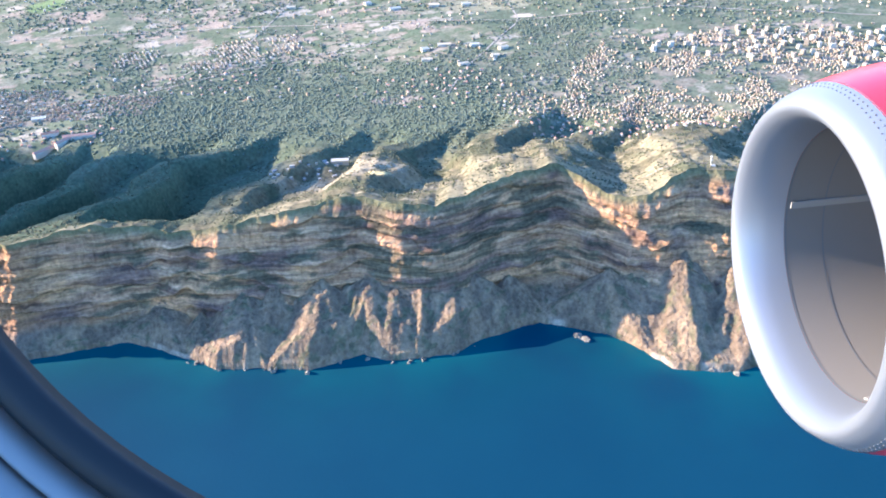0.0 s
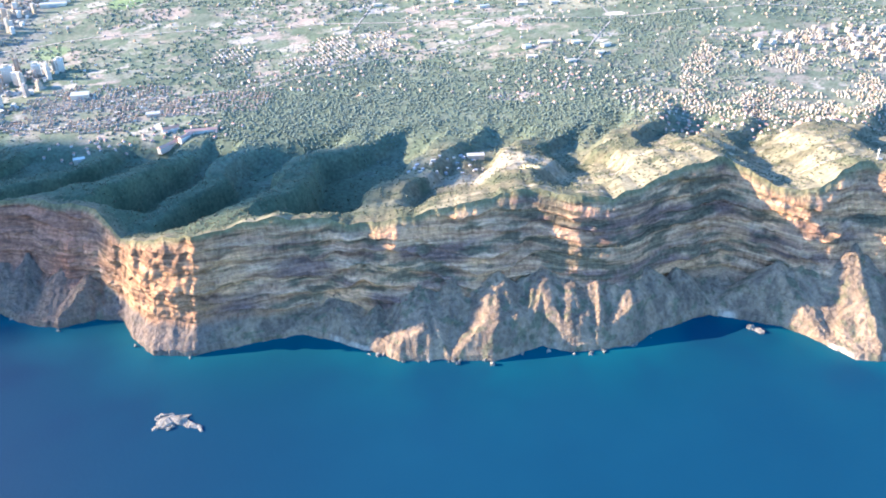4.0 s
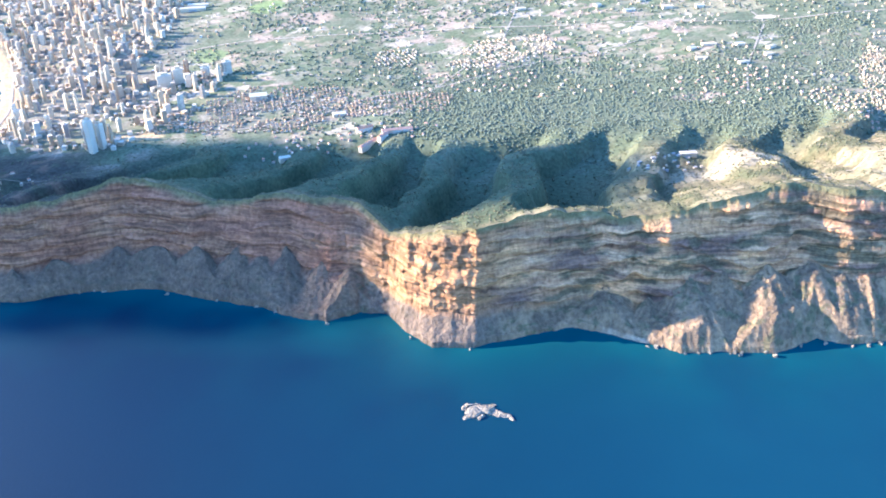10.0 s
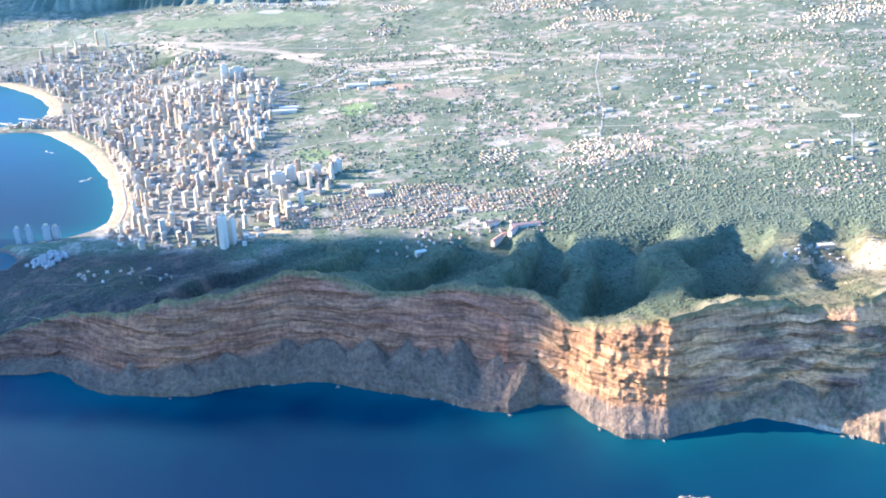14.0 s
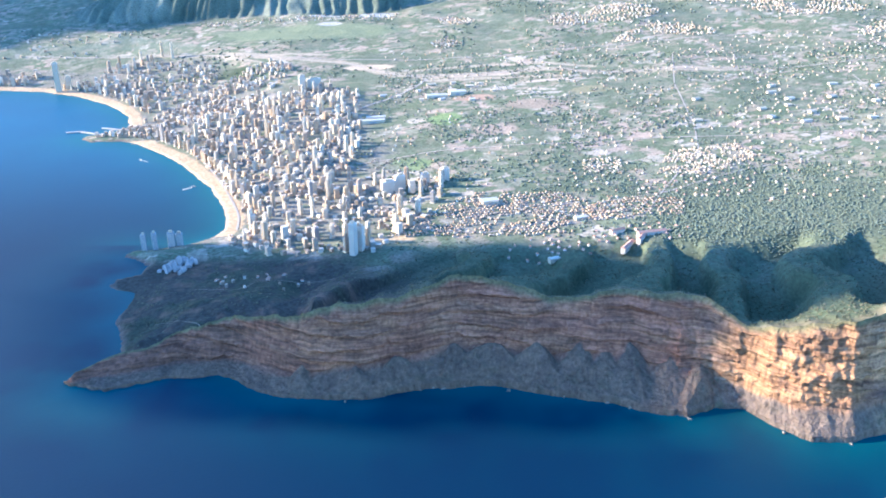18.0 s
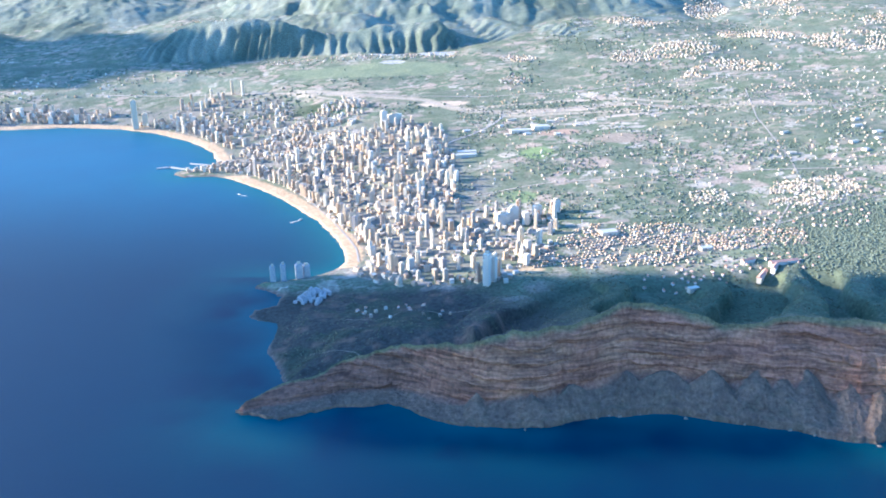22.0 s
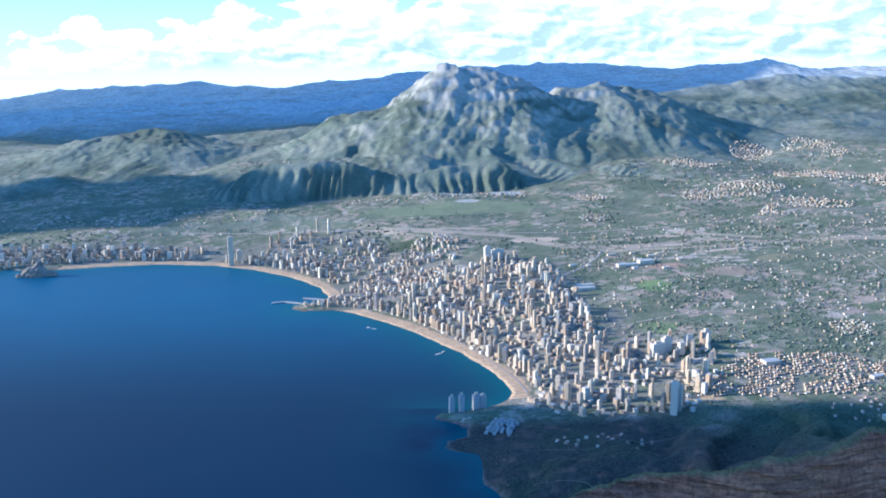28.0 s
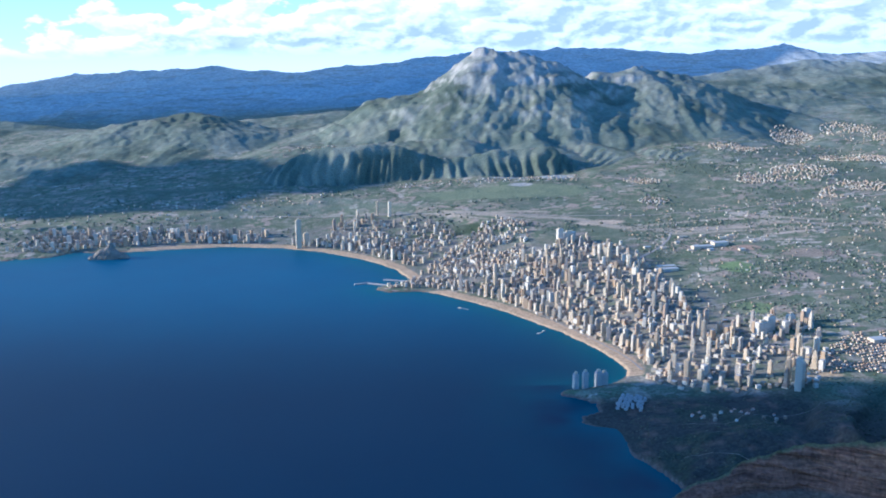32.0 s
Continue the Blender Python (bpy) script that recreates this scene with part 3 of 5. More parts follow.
def forest_amount(x, y):
    """Where pines stand, from 0 to 1."""
    a = smooth(585, 640, y + 14 * fbm(x / 30, y / 30, 131)) * (1 - smooth(740, 840, y + 60 * fbm(x / 60, y / 60, 133)))
    a = a * smooth(-345, -300, x + 20 * fbm(x / 40, y / 40, 135)) * (1 - 0.65 * smooth(10, 80, x))
    b = smooth(0.08, 0.35, fbm(x / 90, y / 90, 137, 3)) * smooth(700, 900, y) * (1 - smooth(1700, 2000, y))
    return np.clip(a + 0.8 * b, 0, 1)


def town_amount(x, y):
    e = (1 - smooth(0.8, 1.15, np.hypot((x + 655) / 115, (y - 800) / 210))) * 1.0
    e = np.maximum(e, 1 - smooth(0.8, 1.15, np.hypot((x + 700) / 110, (y - 1000) / 200)))
    e = np.maximum(e, 1 - smooth(0.8, 1.15, np.hypot((x + 850) / 105, (y - 1150) / 140)))
    e = np.maximum(e, 1 - smooth(0.8, 1.15, np.hypot((x + 1000) / 150, (y - 1340) / 110)))
    e = np.maximum(e, 1 - smooth(0.8, 1.15, np.hypot((x + 1330) / 260, (y - 1370) / 70)))
    e = np.maximum(e, 0.75 * (1 - smooth(0.7, 1.2, np.hypot((x + 430) / 75, (y - 705) / 45))))
    e = np.maximum(e, 0.3 * (1 - smooth(0.6, 1.2, np.hypot((x - 210) / 200, (y - 740) / 110))))
    return e


# bare ground: middle, half widths, colour
BARE = [(-192, 718, 8, 5, (0.46, 0.28, 0.18)), (-619, 1312, 44, 15, (0.55, 0.42, 0.28)), (-470, 1235, 90, 12, (0.40, 0.33, 0.24)), (-52, 495, 7, 3.5, (0.66, 0.52, 0.26)),
        (-330, 690, 14, 5, (0.42, 0.34, 0.26)), (-60, 700, 26, 10, (0.30, 0.25, 0.19)), (62, 908, 14, 6, (0.58, 0.48, 0.37)), (-440, 960, 30, 22, (0.36, 0.28, 0.2)), (-545, 662, 22, 9, (0.50, 0.36, 0.20)), (-235, 800, 14, 8, (0.44, 0.34, 0.25)),
        (-745, 1555, 190, 62, (0.20, 0.22, 0.125)), (-720, 1610, 26, 14, (0.46, 0.42, 0.35)), (-500, 1010, 24, 30, (0.19, 0.24, 0.10)), (-735, 1700, 42, 16, (0.38, 0.37, 0.33)), (-640, 1690, 42, 24, (0.40, 0.39, 0.34)),
        (-860, 1322, 80, 30, (0.075, 0.095, 0.05)), (-462, 1105, 32, 16, (0.36, 0.25, 0.17)), (-380, 1060, 45, 25, (0.30, 0.24, 0.17)), (-540, 855, 30, 22, (0.20, 0.24, 0.11)), (-480, 690, 16, 7, (0.20, 0.19, 0.12)), (20, 950, 60, 25, (0.27, 0.25, 0.16)),
        (-425, 1150, 26, 12, (0.42, 0.36, 0.28)), (-300, 1120, 34, 18, (0.24, 0.22, 0.13)), (-345, 1180, 60, 8, (0.44, 0.36, 0.27)), (-610, 2170, 26, 55, (0.50, 0.42, 0.34))]
# broken earth beside the motorway: x, y pairs and half width
STRIPS = [([(-1003, 1470), (-890, 1422), (-804, 1364)], 5), ([(-880, 1428), (-736, 1372), (-652, 1335), (-571, 1256), (-512, 1239), (-349, 1249), (-262, 1209), (-60, 1200)], 11),
          ([(-560, 1275), (-470, 1290), (-360, 1285), (-280, 1250)], 6), ([(-527, 1216), (-420, 1215), (-330, 1205)], 6), ([(-810, 1395), (-760, 1405), (-700, 1395)], 8)]


def land_cover(x, y, z, sd, slope):
    f, edge = patches(x, y, 34, 201)
    f2, edge2 = patches(x, y, 13, 207)
    c = paint(x.shape, FIELD[0])
    for n, colour in enumerate(FIELD):
        c = np.where(((f * 0.7 + f2 * 0.3) * len(FIELD)).astype(int)[..., None] == n, np.array(colour), c)
    c = blend(c, (0.075, 0.09, 0.05), 1 - smooth(0.02, 0.07, edge))
    c = blend(c, (0.105, 0.12, 0.07), smooth(-0.1, 0.4, fbm(x / 45, y / 45, 141, 4)) * 0.7)
    c = blend(c, (0.105, 0.12, 0.075), forest_amount(x, y) * 0.9)
    for cx, cy, rx, ry, colour in BARE:
        c = blend(c, np.array(colour) * 0.8, 1 - smooth(0.8, 1.0, np.hypot((x - cx) / rx, (y - cy) / ry) + 0.12 * fbm(x / 9, y / 9, 157)))
    for line, w in STRIPS:
        best = np.full(x.shape, 1e9)
        for (ax, ay), (bx, by) in zip(line, line[1:]):
            s = np.clip(((x - ax) * (bx - ax) + (y - ay) * (by - ay)) / ((bx - ax) ** 2 + (by - ay) ** 2), 0, 1)
            best = np.minimum(best, np.hypot(x - ax - s * (bx - ax), y - ay - s * (by - ay)))
        c = blend(c, (0.35, 0.285, 0.20), 0.8 * (1 - smooth(0.7, 1.2, best / w + 0.6 * fbm(x / 30, y / 14, 160, 3))))
    c = blend(c, (0.17, 0.155, 0.125), town_amount(x, y) * smooth(640, 690, y) * 0.85 * smooth(-0.6, 0.2, fbm(x / 12, y / 12, 158, 3)))
    # scrub on the ridge's back, ochre ground on the plateau
    yr = crest_y(x)
    back = 1 - smooth(110, 190, y - yr + 20 * fbm(x / 25, y / 25, 143))
    scrub = blend(paint(x.shape, (0.125, 0.107, 0.062)), (0.08, 0.082, 0.044), smooth(-0.1, 0.4, fbm(x / 14, y / 14, 145, 4)))
    scrub = blend(scrub, (0.20, 0.17, 0.10), smooth(0.15, 0.45, fbm(x / 28, y / 18, 147, 4) + 0.25 * smooth(-120, -40, x) * (1 - smooth(30, 120, y - yr - 30))))
    scrub = blend(scrub, (0.27, 0.22, 0.135), smooth(0.35, 0.5, fbm(x / 11, y / 5, 149, 3)) * smooth(-160, -60, x))
    # woodland green to the west, with the cloud's shade put into it
    scrub = blend(scrub, (0.062, 0.078, 0.043), 0.9 * smooth(-130, -200, x) * smooth(5, 18, y - yr + 6 * fbm(x / 12, y / 12, 167)))
    # headland scrub: brown, and darkened further to carry the cloud's shade
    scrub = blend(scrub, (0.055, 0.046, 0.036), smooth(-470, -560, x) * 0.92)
    scrub = blend(scrub, (0.16, 0.10, 0.07), smooth(0.15, 0.45, fbm(x / 12, y / 12, 159, 4)) * smooth(-560, -640, x) * 0.6)
    c = blend(c, (0.09, 0.105, 0.062), 0.85 * (1 - smooth(625, 660, y + 14 * fbm(x / 22, y / 22, 172, 3))) * smooth(-560, -500, x))
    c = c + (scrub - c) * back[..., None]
    # the quarry: bare terraces with one pale yellow heap
    pit = np.hypot((x + 88) / 46, (y - 530) / 34) + 0.25 * fbm(x / 12, y / 12, 169, 3)
    bank = 0.5 + 0.5 * np.sin((y - 0.35 * x) * 0.9 + 2 * fbm(x / 20, y / 20, 170, 2))
    c = blend(c, (0.25, 0.205, 0.135), 0.75 * (1 - smooth(0.7, 1.0, pit)))
    c = blend(c, (0.36, 0.30, 0.20), 0.6 * smooth(0.6, 0.95, bank) * (1 - smooth(0.5, 0.8, pit)))
    c = blend(c, (0.52, 0.41, 0.19), 1 - smooth(0.75, 1.0, np.maximum(np.abs(x + 60) / 8.5, np.abs(y - 512 - 0.2 * (x + 60)) / 6) + 0.2 * fbm(x / 5, y / 5, 171, 2)))
    hill = smooth(1350, 1600, y)
    m = blend(paint(x.shape, (0.125, 0.145, 0.108)), (0.18, 0.19, 0.142), smooth(-0.3, 0.4, fbm(x / 60, y / 60, 151, 4)))
    rocky = smooth(0.7, 1.1, slope + 0.4 * fbm(x / 30, y / 30, 153, 3)) * smooth(90, 200, z) * 0.75 + smooth(225, 300, z + 40 * fbm(x / 45, y / 45, 154, 4)) * 0.6 * (y < 2700)
    m = blend(m, (0.36, 0.335, 0.30), rocky * 0.6)
    m = blend(m, (0.075, 0.09, 0.062), 0.75 * smooth(0.0, 0.35, fbm(x / 110, y / 110, 152, 5)) * (1 - rocky).clip(0, 1))
    # ranges far inland fade to pale blue-grey: distance haze put into their colour
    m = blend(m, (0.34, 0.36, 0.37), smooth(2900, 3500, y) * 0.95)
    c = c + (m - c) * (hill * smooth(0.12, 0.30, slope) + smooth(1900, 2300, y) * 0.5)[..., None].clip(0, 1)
    # the headland's brown ground and scrub, with cloud shade put into the colour
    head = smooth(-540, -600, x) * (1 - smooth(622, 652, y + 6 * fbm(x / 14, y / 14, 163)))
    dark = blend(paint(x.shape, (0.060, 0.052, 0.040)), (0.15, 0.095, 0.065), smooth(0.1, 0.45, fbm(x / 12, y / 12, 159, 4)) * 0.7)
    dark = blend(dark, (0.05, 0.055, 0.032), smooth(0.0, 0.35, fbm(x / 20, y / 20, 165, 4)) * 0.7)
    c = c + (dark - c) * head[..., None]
    # beaches
    beach = ((x < -690) & (y > 695) & (y < 1020)) | ((y > 1075) & (x < -905) & (x > -1390) & (y < 1345))
    c = blend(c, (0.37, 0.265, 0.155), beach * (1 - smooth(15, 17.5, sd)))
    c = blend(c, (0.14, 0.105, 0.08), (~beach) * (1 - smooth(1.0, 3.0, sd)))
    return c


def slope_of(x, y, z):
    gz_r, gz_c = np.gradient(z)
    gx_r, gx_c = np.gradient(x)
    gy_r, gy_c = np.gradient(y)
    sy = gz_r / np.where(np.abs(gy_r) < 1e-6, 1e-6, gy_r)
    sx = (gz_c - sy * gy_c) / np.where(np.abs(gx_c) < 1e-6, 1e-6, gx_c)
    return np.hypot(sx, sy)


def build_back():
    xs = np.arange(-800, 519, 1.9)
    vs = np.linspace(0, 1, 170) ** 1.25
    x, v = np.meshgrid(xs, vs)
    yr = crest_y(x)
    y = yr + (722 - yr) * v
    sd = shore_distance(x, y)
    z = land_z(x, y, sd)
    z = np.where((v == 0) & (sd > -1), np.maximum(crest_z(x), 0.2), z)
    z[-1] -= 2.0
    c = land_cover(x, y, z, sd, slope_of(x, y, z))
    return tagged(grid_mesh("ground", x, y, z, c, M_LAND), "scrub-covered ridge back with spurs, gullies and pine woods", "ground", kind="structure")


def build_far():
    ys = 720 * np.exp(np.linspace(0, math.log(4750 / 720), 520))
    s = np.linspace(-0.80, 0.80, 940)
    s2, y = np.meshgrid(s, ys)
    x = -450 + s2 * (y + 620)
    sd = shore_distance(x, y)
    z = land_z(x, y, sd)
    c = land_cover(x, y, z, sd, slope_of(x, y, z))
    near = grid_mesh("ground", x[:261], y[:261], z[:261], c[:261], M_LAND)
    tagged(near, "coastal plain of fields, woods and beaches", "ground", kind="structure")
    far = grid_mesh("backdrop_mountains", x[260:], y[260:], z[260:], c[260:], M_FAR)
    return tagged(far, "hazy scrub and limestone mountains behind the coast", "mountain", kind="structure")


build_back()
build_far()


# ---------------------------------------------------------------- sea
def build_sea():
    m, t, b = material("sea_water", (0.01, 0.06, 0.13), 0.52, 0.0, 0.13)
    cover = t.nodes.new("ShaderNodeAttribute")
    cover.attribute_name = "cover"
    n1, n2 = noise_of(t, 0.012, 3.0), noise_of(t, 0.5, 3.0)
    c = mixed(t, 0.5, cover.outputs["Color"], mixed(t, ramp(t, n1, 0.3, 0.7), (0.8, 0.85, 0.9), (1.2, 1.15, 1.1)), "MULTIPLY")
    t.links.new(c, b.inputs["Base Color"])
    bumped(t, b, n2, 0.25, 0.3)
    ys = np.concatenate([np.linspace(-900, 290, 20), np.linspace(300, 720, 130), np.linspace(724, 1360, 120), [1500, 2500, 4900]])
    xs = np.concatenate([np.linspace(-5200, -1700, 10), np.linspace(-1680, 520, 420), np.linspace(560, 4000, 8)])
    x, y = np.meshgrid(xs, ys)
    sd = shore_distance(x, y)
    off = np.maximum(-sd, 0)
    shallow = np.exp(-off / 26) * smooth(-0.5, 0.3, fbm(x / 40, y / 40, 161, 3) + 0.15)
    bay = np.exp(-off / 26) * ((x < -690) & (y > 680))
    # paler water east and far out: haze and sky sheen put into the colour
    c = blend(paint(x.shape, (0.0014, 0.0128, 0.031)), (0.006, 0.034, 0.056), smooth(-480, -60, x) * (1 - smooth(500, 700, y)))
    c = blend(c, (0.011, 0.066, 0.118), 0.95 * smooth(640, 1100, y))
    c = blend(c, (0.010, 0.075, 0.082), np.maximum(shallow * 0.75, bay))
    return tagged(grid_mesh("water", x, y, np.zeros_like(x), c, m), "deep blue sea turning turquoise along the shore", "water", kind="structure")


build_sea()


# ---------------------------------------------------------------- helpers for things
def from_arrays(name, verts, faces, mats, index=None, smooth_faces=False):
    me = bpy.data.meshes.new(name)
    me.from_pydata(verts, [], faces)
    for m in mats:
        me.materials.append(m)
    if index is not None:
        me.polygons.foreach_set("material_index", np.asarray(index, np.int32))
    if smooth_faces:
        me.polygons.foreach_set("use_smooth", np.ones(len(me.polygons), bool))
    me.update()
    return me


def part(name, bm, mat, parent=None, label=""):
    me = bpy.data.meshes.new(name)
    bm.to_mesh(me)
    bm.free()
    me.materials.append(mat)
    ob = new(name, me)
    ob.parent = parent
    return tagged(ob, label)


def box(bm, cx, cy, z0, w, d, h, bevel=0.0):
    r = bmesh.ops.create_cube(bm, size=1.0, matrix=Matrix.Translation((cx, cy, z0 + h / 2)) @ Matrix.Diagonal((w, d, h, 1)))
    if bevel:
        bmesh.ops.bevel(bm, geom=list({e for v in r["verts"] for e in v.link_edges}), offset=bevel, segments=2, affect="EDGES")
    return bm


def tube(bm, x, y, z0, r0, r1, h, n=12):
    bmesh.ops.create_cone(bm, cap_ends=True, segments=n, radius1=r0, radius2=r1, depth=h, matrix=Matrix.Translation((x, y, z0 + h / 2)))
    return bm


def inside(poly, x, y):
    x, y = np.asarray(x), np.asarray(y)
    hit = np.zeros(x.shape, bool)
    for (ax, ay), (bx, by) in zip(poly, poly[1:] + poly[:1]):
        if ay != by:
            hit ^= ((ay > y) != (by > y)) & (x < (bx - ax) * (y - ay) / (by - ay) + ax)
    return hit


def scatter(rng, poly, count, apart, tries=60):
    """Points inside a plan polygon, no two nearer than apart."""
    a = np.array(poly)
    lo, hi = a.min(0), a.max(0)
    p = rng.uniform(lo, hi, (count * tries, 2))
    p = p[inside(poly, p[:, 0], p[:, 1])]
    cells, kept = {}, []
    for x, y in p:
        i, j = int(x // apart), int(y // apart)
        if all((x - u) ** 2 + (y - v) ** 2 > apart * apart for q in range(i - 1, i + 2) for s in range(j - 1, j + 2) for u, v in cells.get((q, s), ())):
            cells.setdefault((i, j), []).append((x, y))
            kept.append((x, y))
            if len(kept) >= count:
                break
    return np.array(kept).reshape(-1, 2)


def ellipse(cx, cy, rx, ry, turn=0.0, n=14):
    return [(cx + rx * math.cos(a) * math.cos(turn) - ry * math.sin(a) * math.sin(turn), cy + rx * math.cos(a) * math.sin(turn) + ry * math.sin(a) * math.cos(turn))
            for a in [2 * math.pi * k / n for k in range(n)]]


def on_land(p):
    sd = shore_distance(p[:, 0], p[:, 1])
    return land_z(p[:, 0], p[:, 1], sd), sd


# ---------------------------------------------------------------- cloud bank on the horizon
def build_backdrop():
    m = bpy.data.materials.new("horizon_sky")
    m.use_nodes = True
    t = m.node_tree
    t.nodes.remove(t.nodes["Principled BSDF"])
    e = node(t, "Emission", Strength=SKY_GLOW)
    t.links.new(e.outputs[0], t.nodes["Material Output"].inputs[0])
    pos = t.nodes.new("ShaderNodeNewGeometry").outputs["Position"]
    sep = t.nodes.new("ShaderNodeSeparateXYZ")
    t.links.new(pos, sep.inputs[0])
    scale = node(t, "Mapping", Scale=(0.0030, 0.0030, 0.0066), Location=(3.1, 0.4, 0.35))
    t.links.new(pos, scale.inputs[0])
    puff = node(t, "TexNoise", Scale=1.5, Detail=7.0, Roughness=0.52, Distortion=0.25)
    t.links.new(scale.outputs[0], puff.inputs["Vector"])
    big = node(t, "TexNoise", Scale=0.45, Detail=2.0)
    t.links.new(scale.outputs[0], big.inputs["Vector"])

    def value(op, a, b):
        n = t.nodes.new("ShaderNodeMath")
        n.operation = op
        for s, v in zip(n.inputs, (a, b)):
            if isinstance(v, (int, float)):
                s.default_value = v
            else:
                t.links.new(v, s)
        return n.outputs[0]

    # the same puffs, sampled a little towards the light, shade each lobe
    shift = node(t, "Mapping", Scale=(0.0030, 0.0030, 0.0066), Location=(3.1 - 0.10, 0.4, 0.35 + 0.16))
    t.links.new(pos, shift.inputs[0])
    lit = node(t, "TexNoise", Scale=1.5, Detail=7.0, Roughness=0.52, Distortion=0.25)
    t.links.new(shift.outputs[0], lit.inputs["Vector"])
    height = ramp(t, sep.outputs[2], 260.0, 760.0)
    blue = mixed(t, height, (1.02, 0.98, 0.90), (0.62, 0.80, 0.84))
    east = ramp(t, sep.outputs[0], -2900.0, -900.0)
    top = value("ADD", 300.0, value("MULTIPLY", big.outputs["Fac"], 420.0))
    top = value("ADD", top, value("MULTIPLY", value("SUBTRACT", puff.outputs["Fac"], 0.5), 620.0))
    top = value("ADD", top, value("MULTIPLY", east, 330.0))
    inner = value("SUBTRACT", top, sep.outputs[2])
    base = value("ADD", 325.0, value("MULTIPLY", big.outputs["Fac"], 50.0))
    cover = value("MULTIPLY", ramp(t, inner, 0.0, 34.0), ramp(t, value("SUBTRACT", sep.outputs[2], base), 0.0, 60.0))
    relief = ramp(t, value("SUBTRACT", puff.outputs["Fac"], lit.outputs["Fac"]), -0.075, 0.06)
    shade = value("ADD", value("MULTIPLY", relief, 0.55), value("ADD", 0.12, value("MULTIPLY", ramp(t, inner, 300.0, 0.0), 0.55)))
    cloud = mixed(t, shade, (0.48, 0.52, 0.57), (1.42, 1.22, 1.02))
    low = value("SUBTRACT", 1.0, ramp(t, sep.outputs[2], 300.0, 420.0))
    c = mixed(t, cover, blue, cloud)
    c = mixed(t, value("MULTIPLY", low, 0.5), c, (1.12, 1.05, 0.96))
    t.links.new(c, e.inputs[0])
    ang = np.radians(np.linspace(-48, 55, 90))
    zs = np.linspace(-60, 1500, 12)
    a, z = np.meshgrid(ang, zs)
    ob = grid_mesh("backdrop_sky", -800 + 4780 * np.sin(a), -50 + 4780 * np.cos(a), z, None, m)
    return tagged(ob, "pale blue horizon sky with a bank of white cumulus clouds", "sky", kind="structure")


SKY_GLOW = 0.50
build_backdrop()
M_CLOUD, ct, cb = material("cloud_white", (0.85, 0.87, 0.90), 1.0, 0, 0.0)


def build_cloud(shade_x, shade_y, rx, ry, far, seed, puffs=150):
    """A cumulus between the sun and the ground that it shades."""
    rng = random.Random(seed)
    bm = bmesh.new()
    for k in range(puffs):
        a, r = rng.uniform(0, 2 * math.pi), math.sqrt(rng.random())
        px, py, s = rx * r * math.cos(a), ry * r * math.sin(a), rng.uniform(0.26, 0.42) * ry
        # spread across the sun's rays, so that the shadow keeps this plan
        m = Matrix.Translation((px, py, rng.uniform(-0.12, 0.2) * ry * 0.3)) @ Matrix.Rotation(a, 4, "Z") @ Matrix.Diagonal((s * 1.5, s, s * 0.55, 1))
        bmesh.ops.create_icosphere(bm, subdivisions=2, radius=1.0, matrix=m)
    for v in bm.verts:
        v.co += noise.noise_vector(v.co * (5.0 / rx)) * rx * 0.05
    ob = part("cloud", bm, M_CLOUD, None)
    ob.location = Vector((shade_x, shade_y, 40)) + to_sun * far
    for p in ob.data.polygons:
        p.use_smooth = True
    return tagged(ob, "white cumulus cloud drifting high above the coast", "cloud", "clouds over the coast")


build_cloud(-640, 535, 235, 92, 2100, 3, 240)
build_cloud(-365, 528, 215, 64, 2150, 4, 300)
build_cloud(-835, 632, 80, 42, 2050, 6, 110)
build_cloud(-1530, 1770, 460, 180, 2500, 5, 90)

# ---------------------------------------------------------------- islets and shore rocks
def rock(name, label, x, y, spikes, seed, mat, category="rock", group=""):
    """An uneven rock: several spurs that overlap, roughened."""
    rng = random.Random(seed)
    bm = bmesh.new()
    for px, py, rx, ry, h, turn in spikes:
        bmesh.ops.create_icosphere(bm, subdivisions=4, radius=1.0, matrix=Matrix.Translation((px, py, 0)) @ Matrix.Rotation(turn, 4, "Z") @ Matrix.Diagonal((rx, ry, h, 1)))
    for v in bm.verts:
        n1 = noise.noise_vector(v.co * 0.22 + Vector((seed, 0, 0))) * 1.9 + noise.noise_vector(v.co * 0.8) * 0.8 + noise.noise_vector(v.co * 2.2) * 0.3
        v.co += Vector((n1.x, n1.y, n1.z * 0.8))
    bmesh.ops.delete(bm, geom=[v for v in bm.verts if v.co.z < -1.5], context="VERTS")
    ob = part(name, bm, mat)
    ob.location = (x, y, 0)
    return tagged(ob, label, category, group)


M_ISLET = ground_material("islet_rock", 0.6, 0.12, 0.8, 0.5)
mt = M_ISLET.node_tree
for n in list(mt.nodes):
    if n.bl_idname == "ShaderNodeAttribute":
        rgb = mt.nodes.new("ShaderNodeRGB")
        rgb.outputs[0].default_value = (0.20, 0.172, 0.135, 1)
        for l in list(n.outputs["Color"].links):
            mt.links.new(rgb.outputs[0], l.to_socket)
rock("rocky_islet", "bare pale limestone islet with ragged arms in the open sea", -257, 324,
     [(-5, 1, 6, 3.6, 2.0, 0.2), (1, 2.5, 7, 3.0, 2.6, -0.4), (8, -1, 6.5, 2.2, 1.6, -0.5), (-9, -3.5, 4, 1.2, 1.1, 0.5), (-8, 5.5, 5, 1.6, 1.8, 0.4), (12.5, -4, 3.4, 1.3, 1.0, -0.5), (-2, -3, 3.0, 1.2, 1.0, 1.2), (3, 6, 3.2, 1.2, 1.4, 0.1)], 11, M_ISLET, "islet").scale.z = 0.62
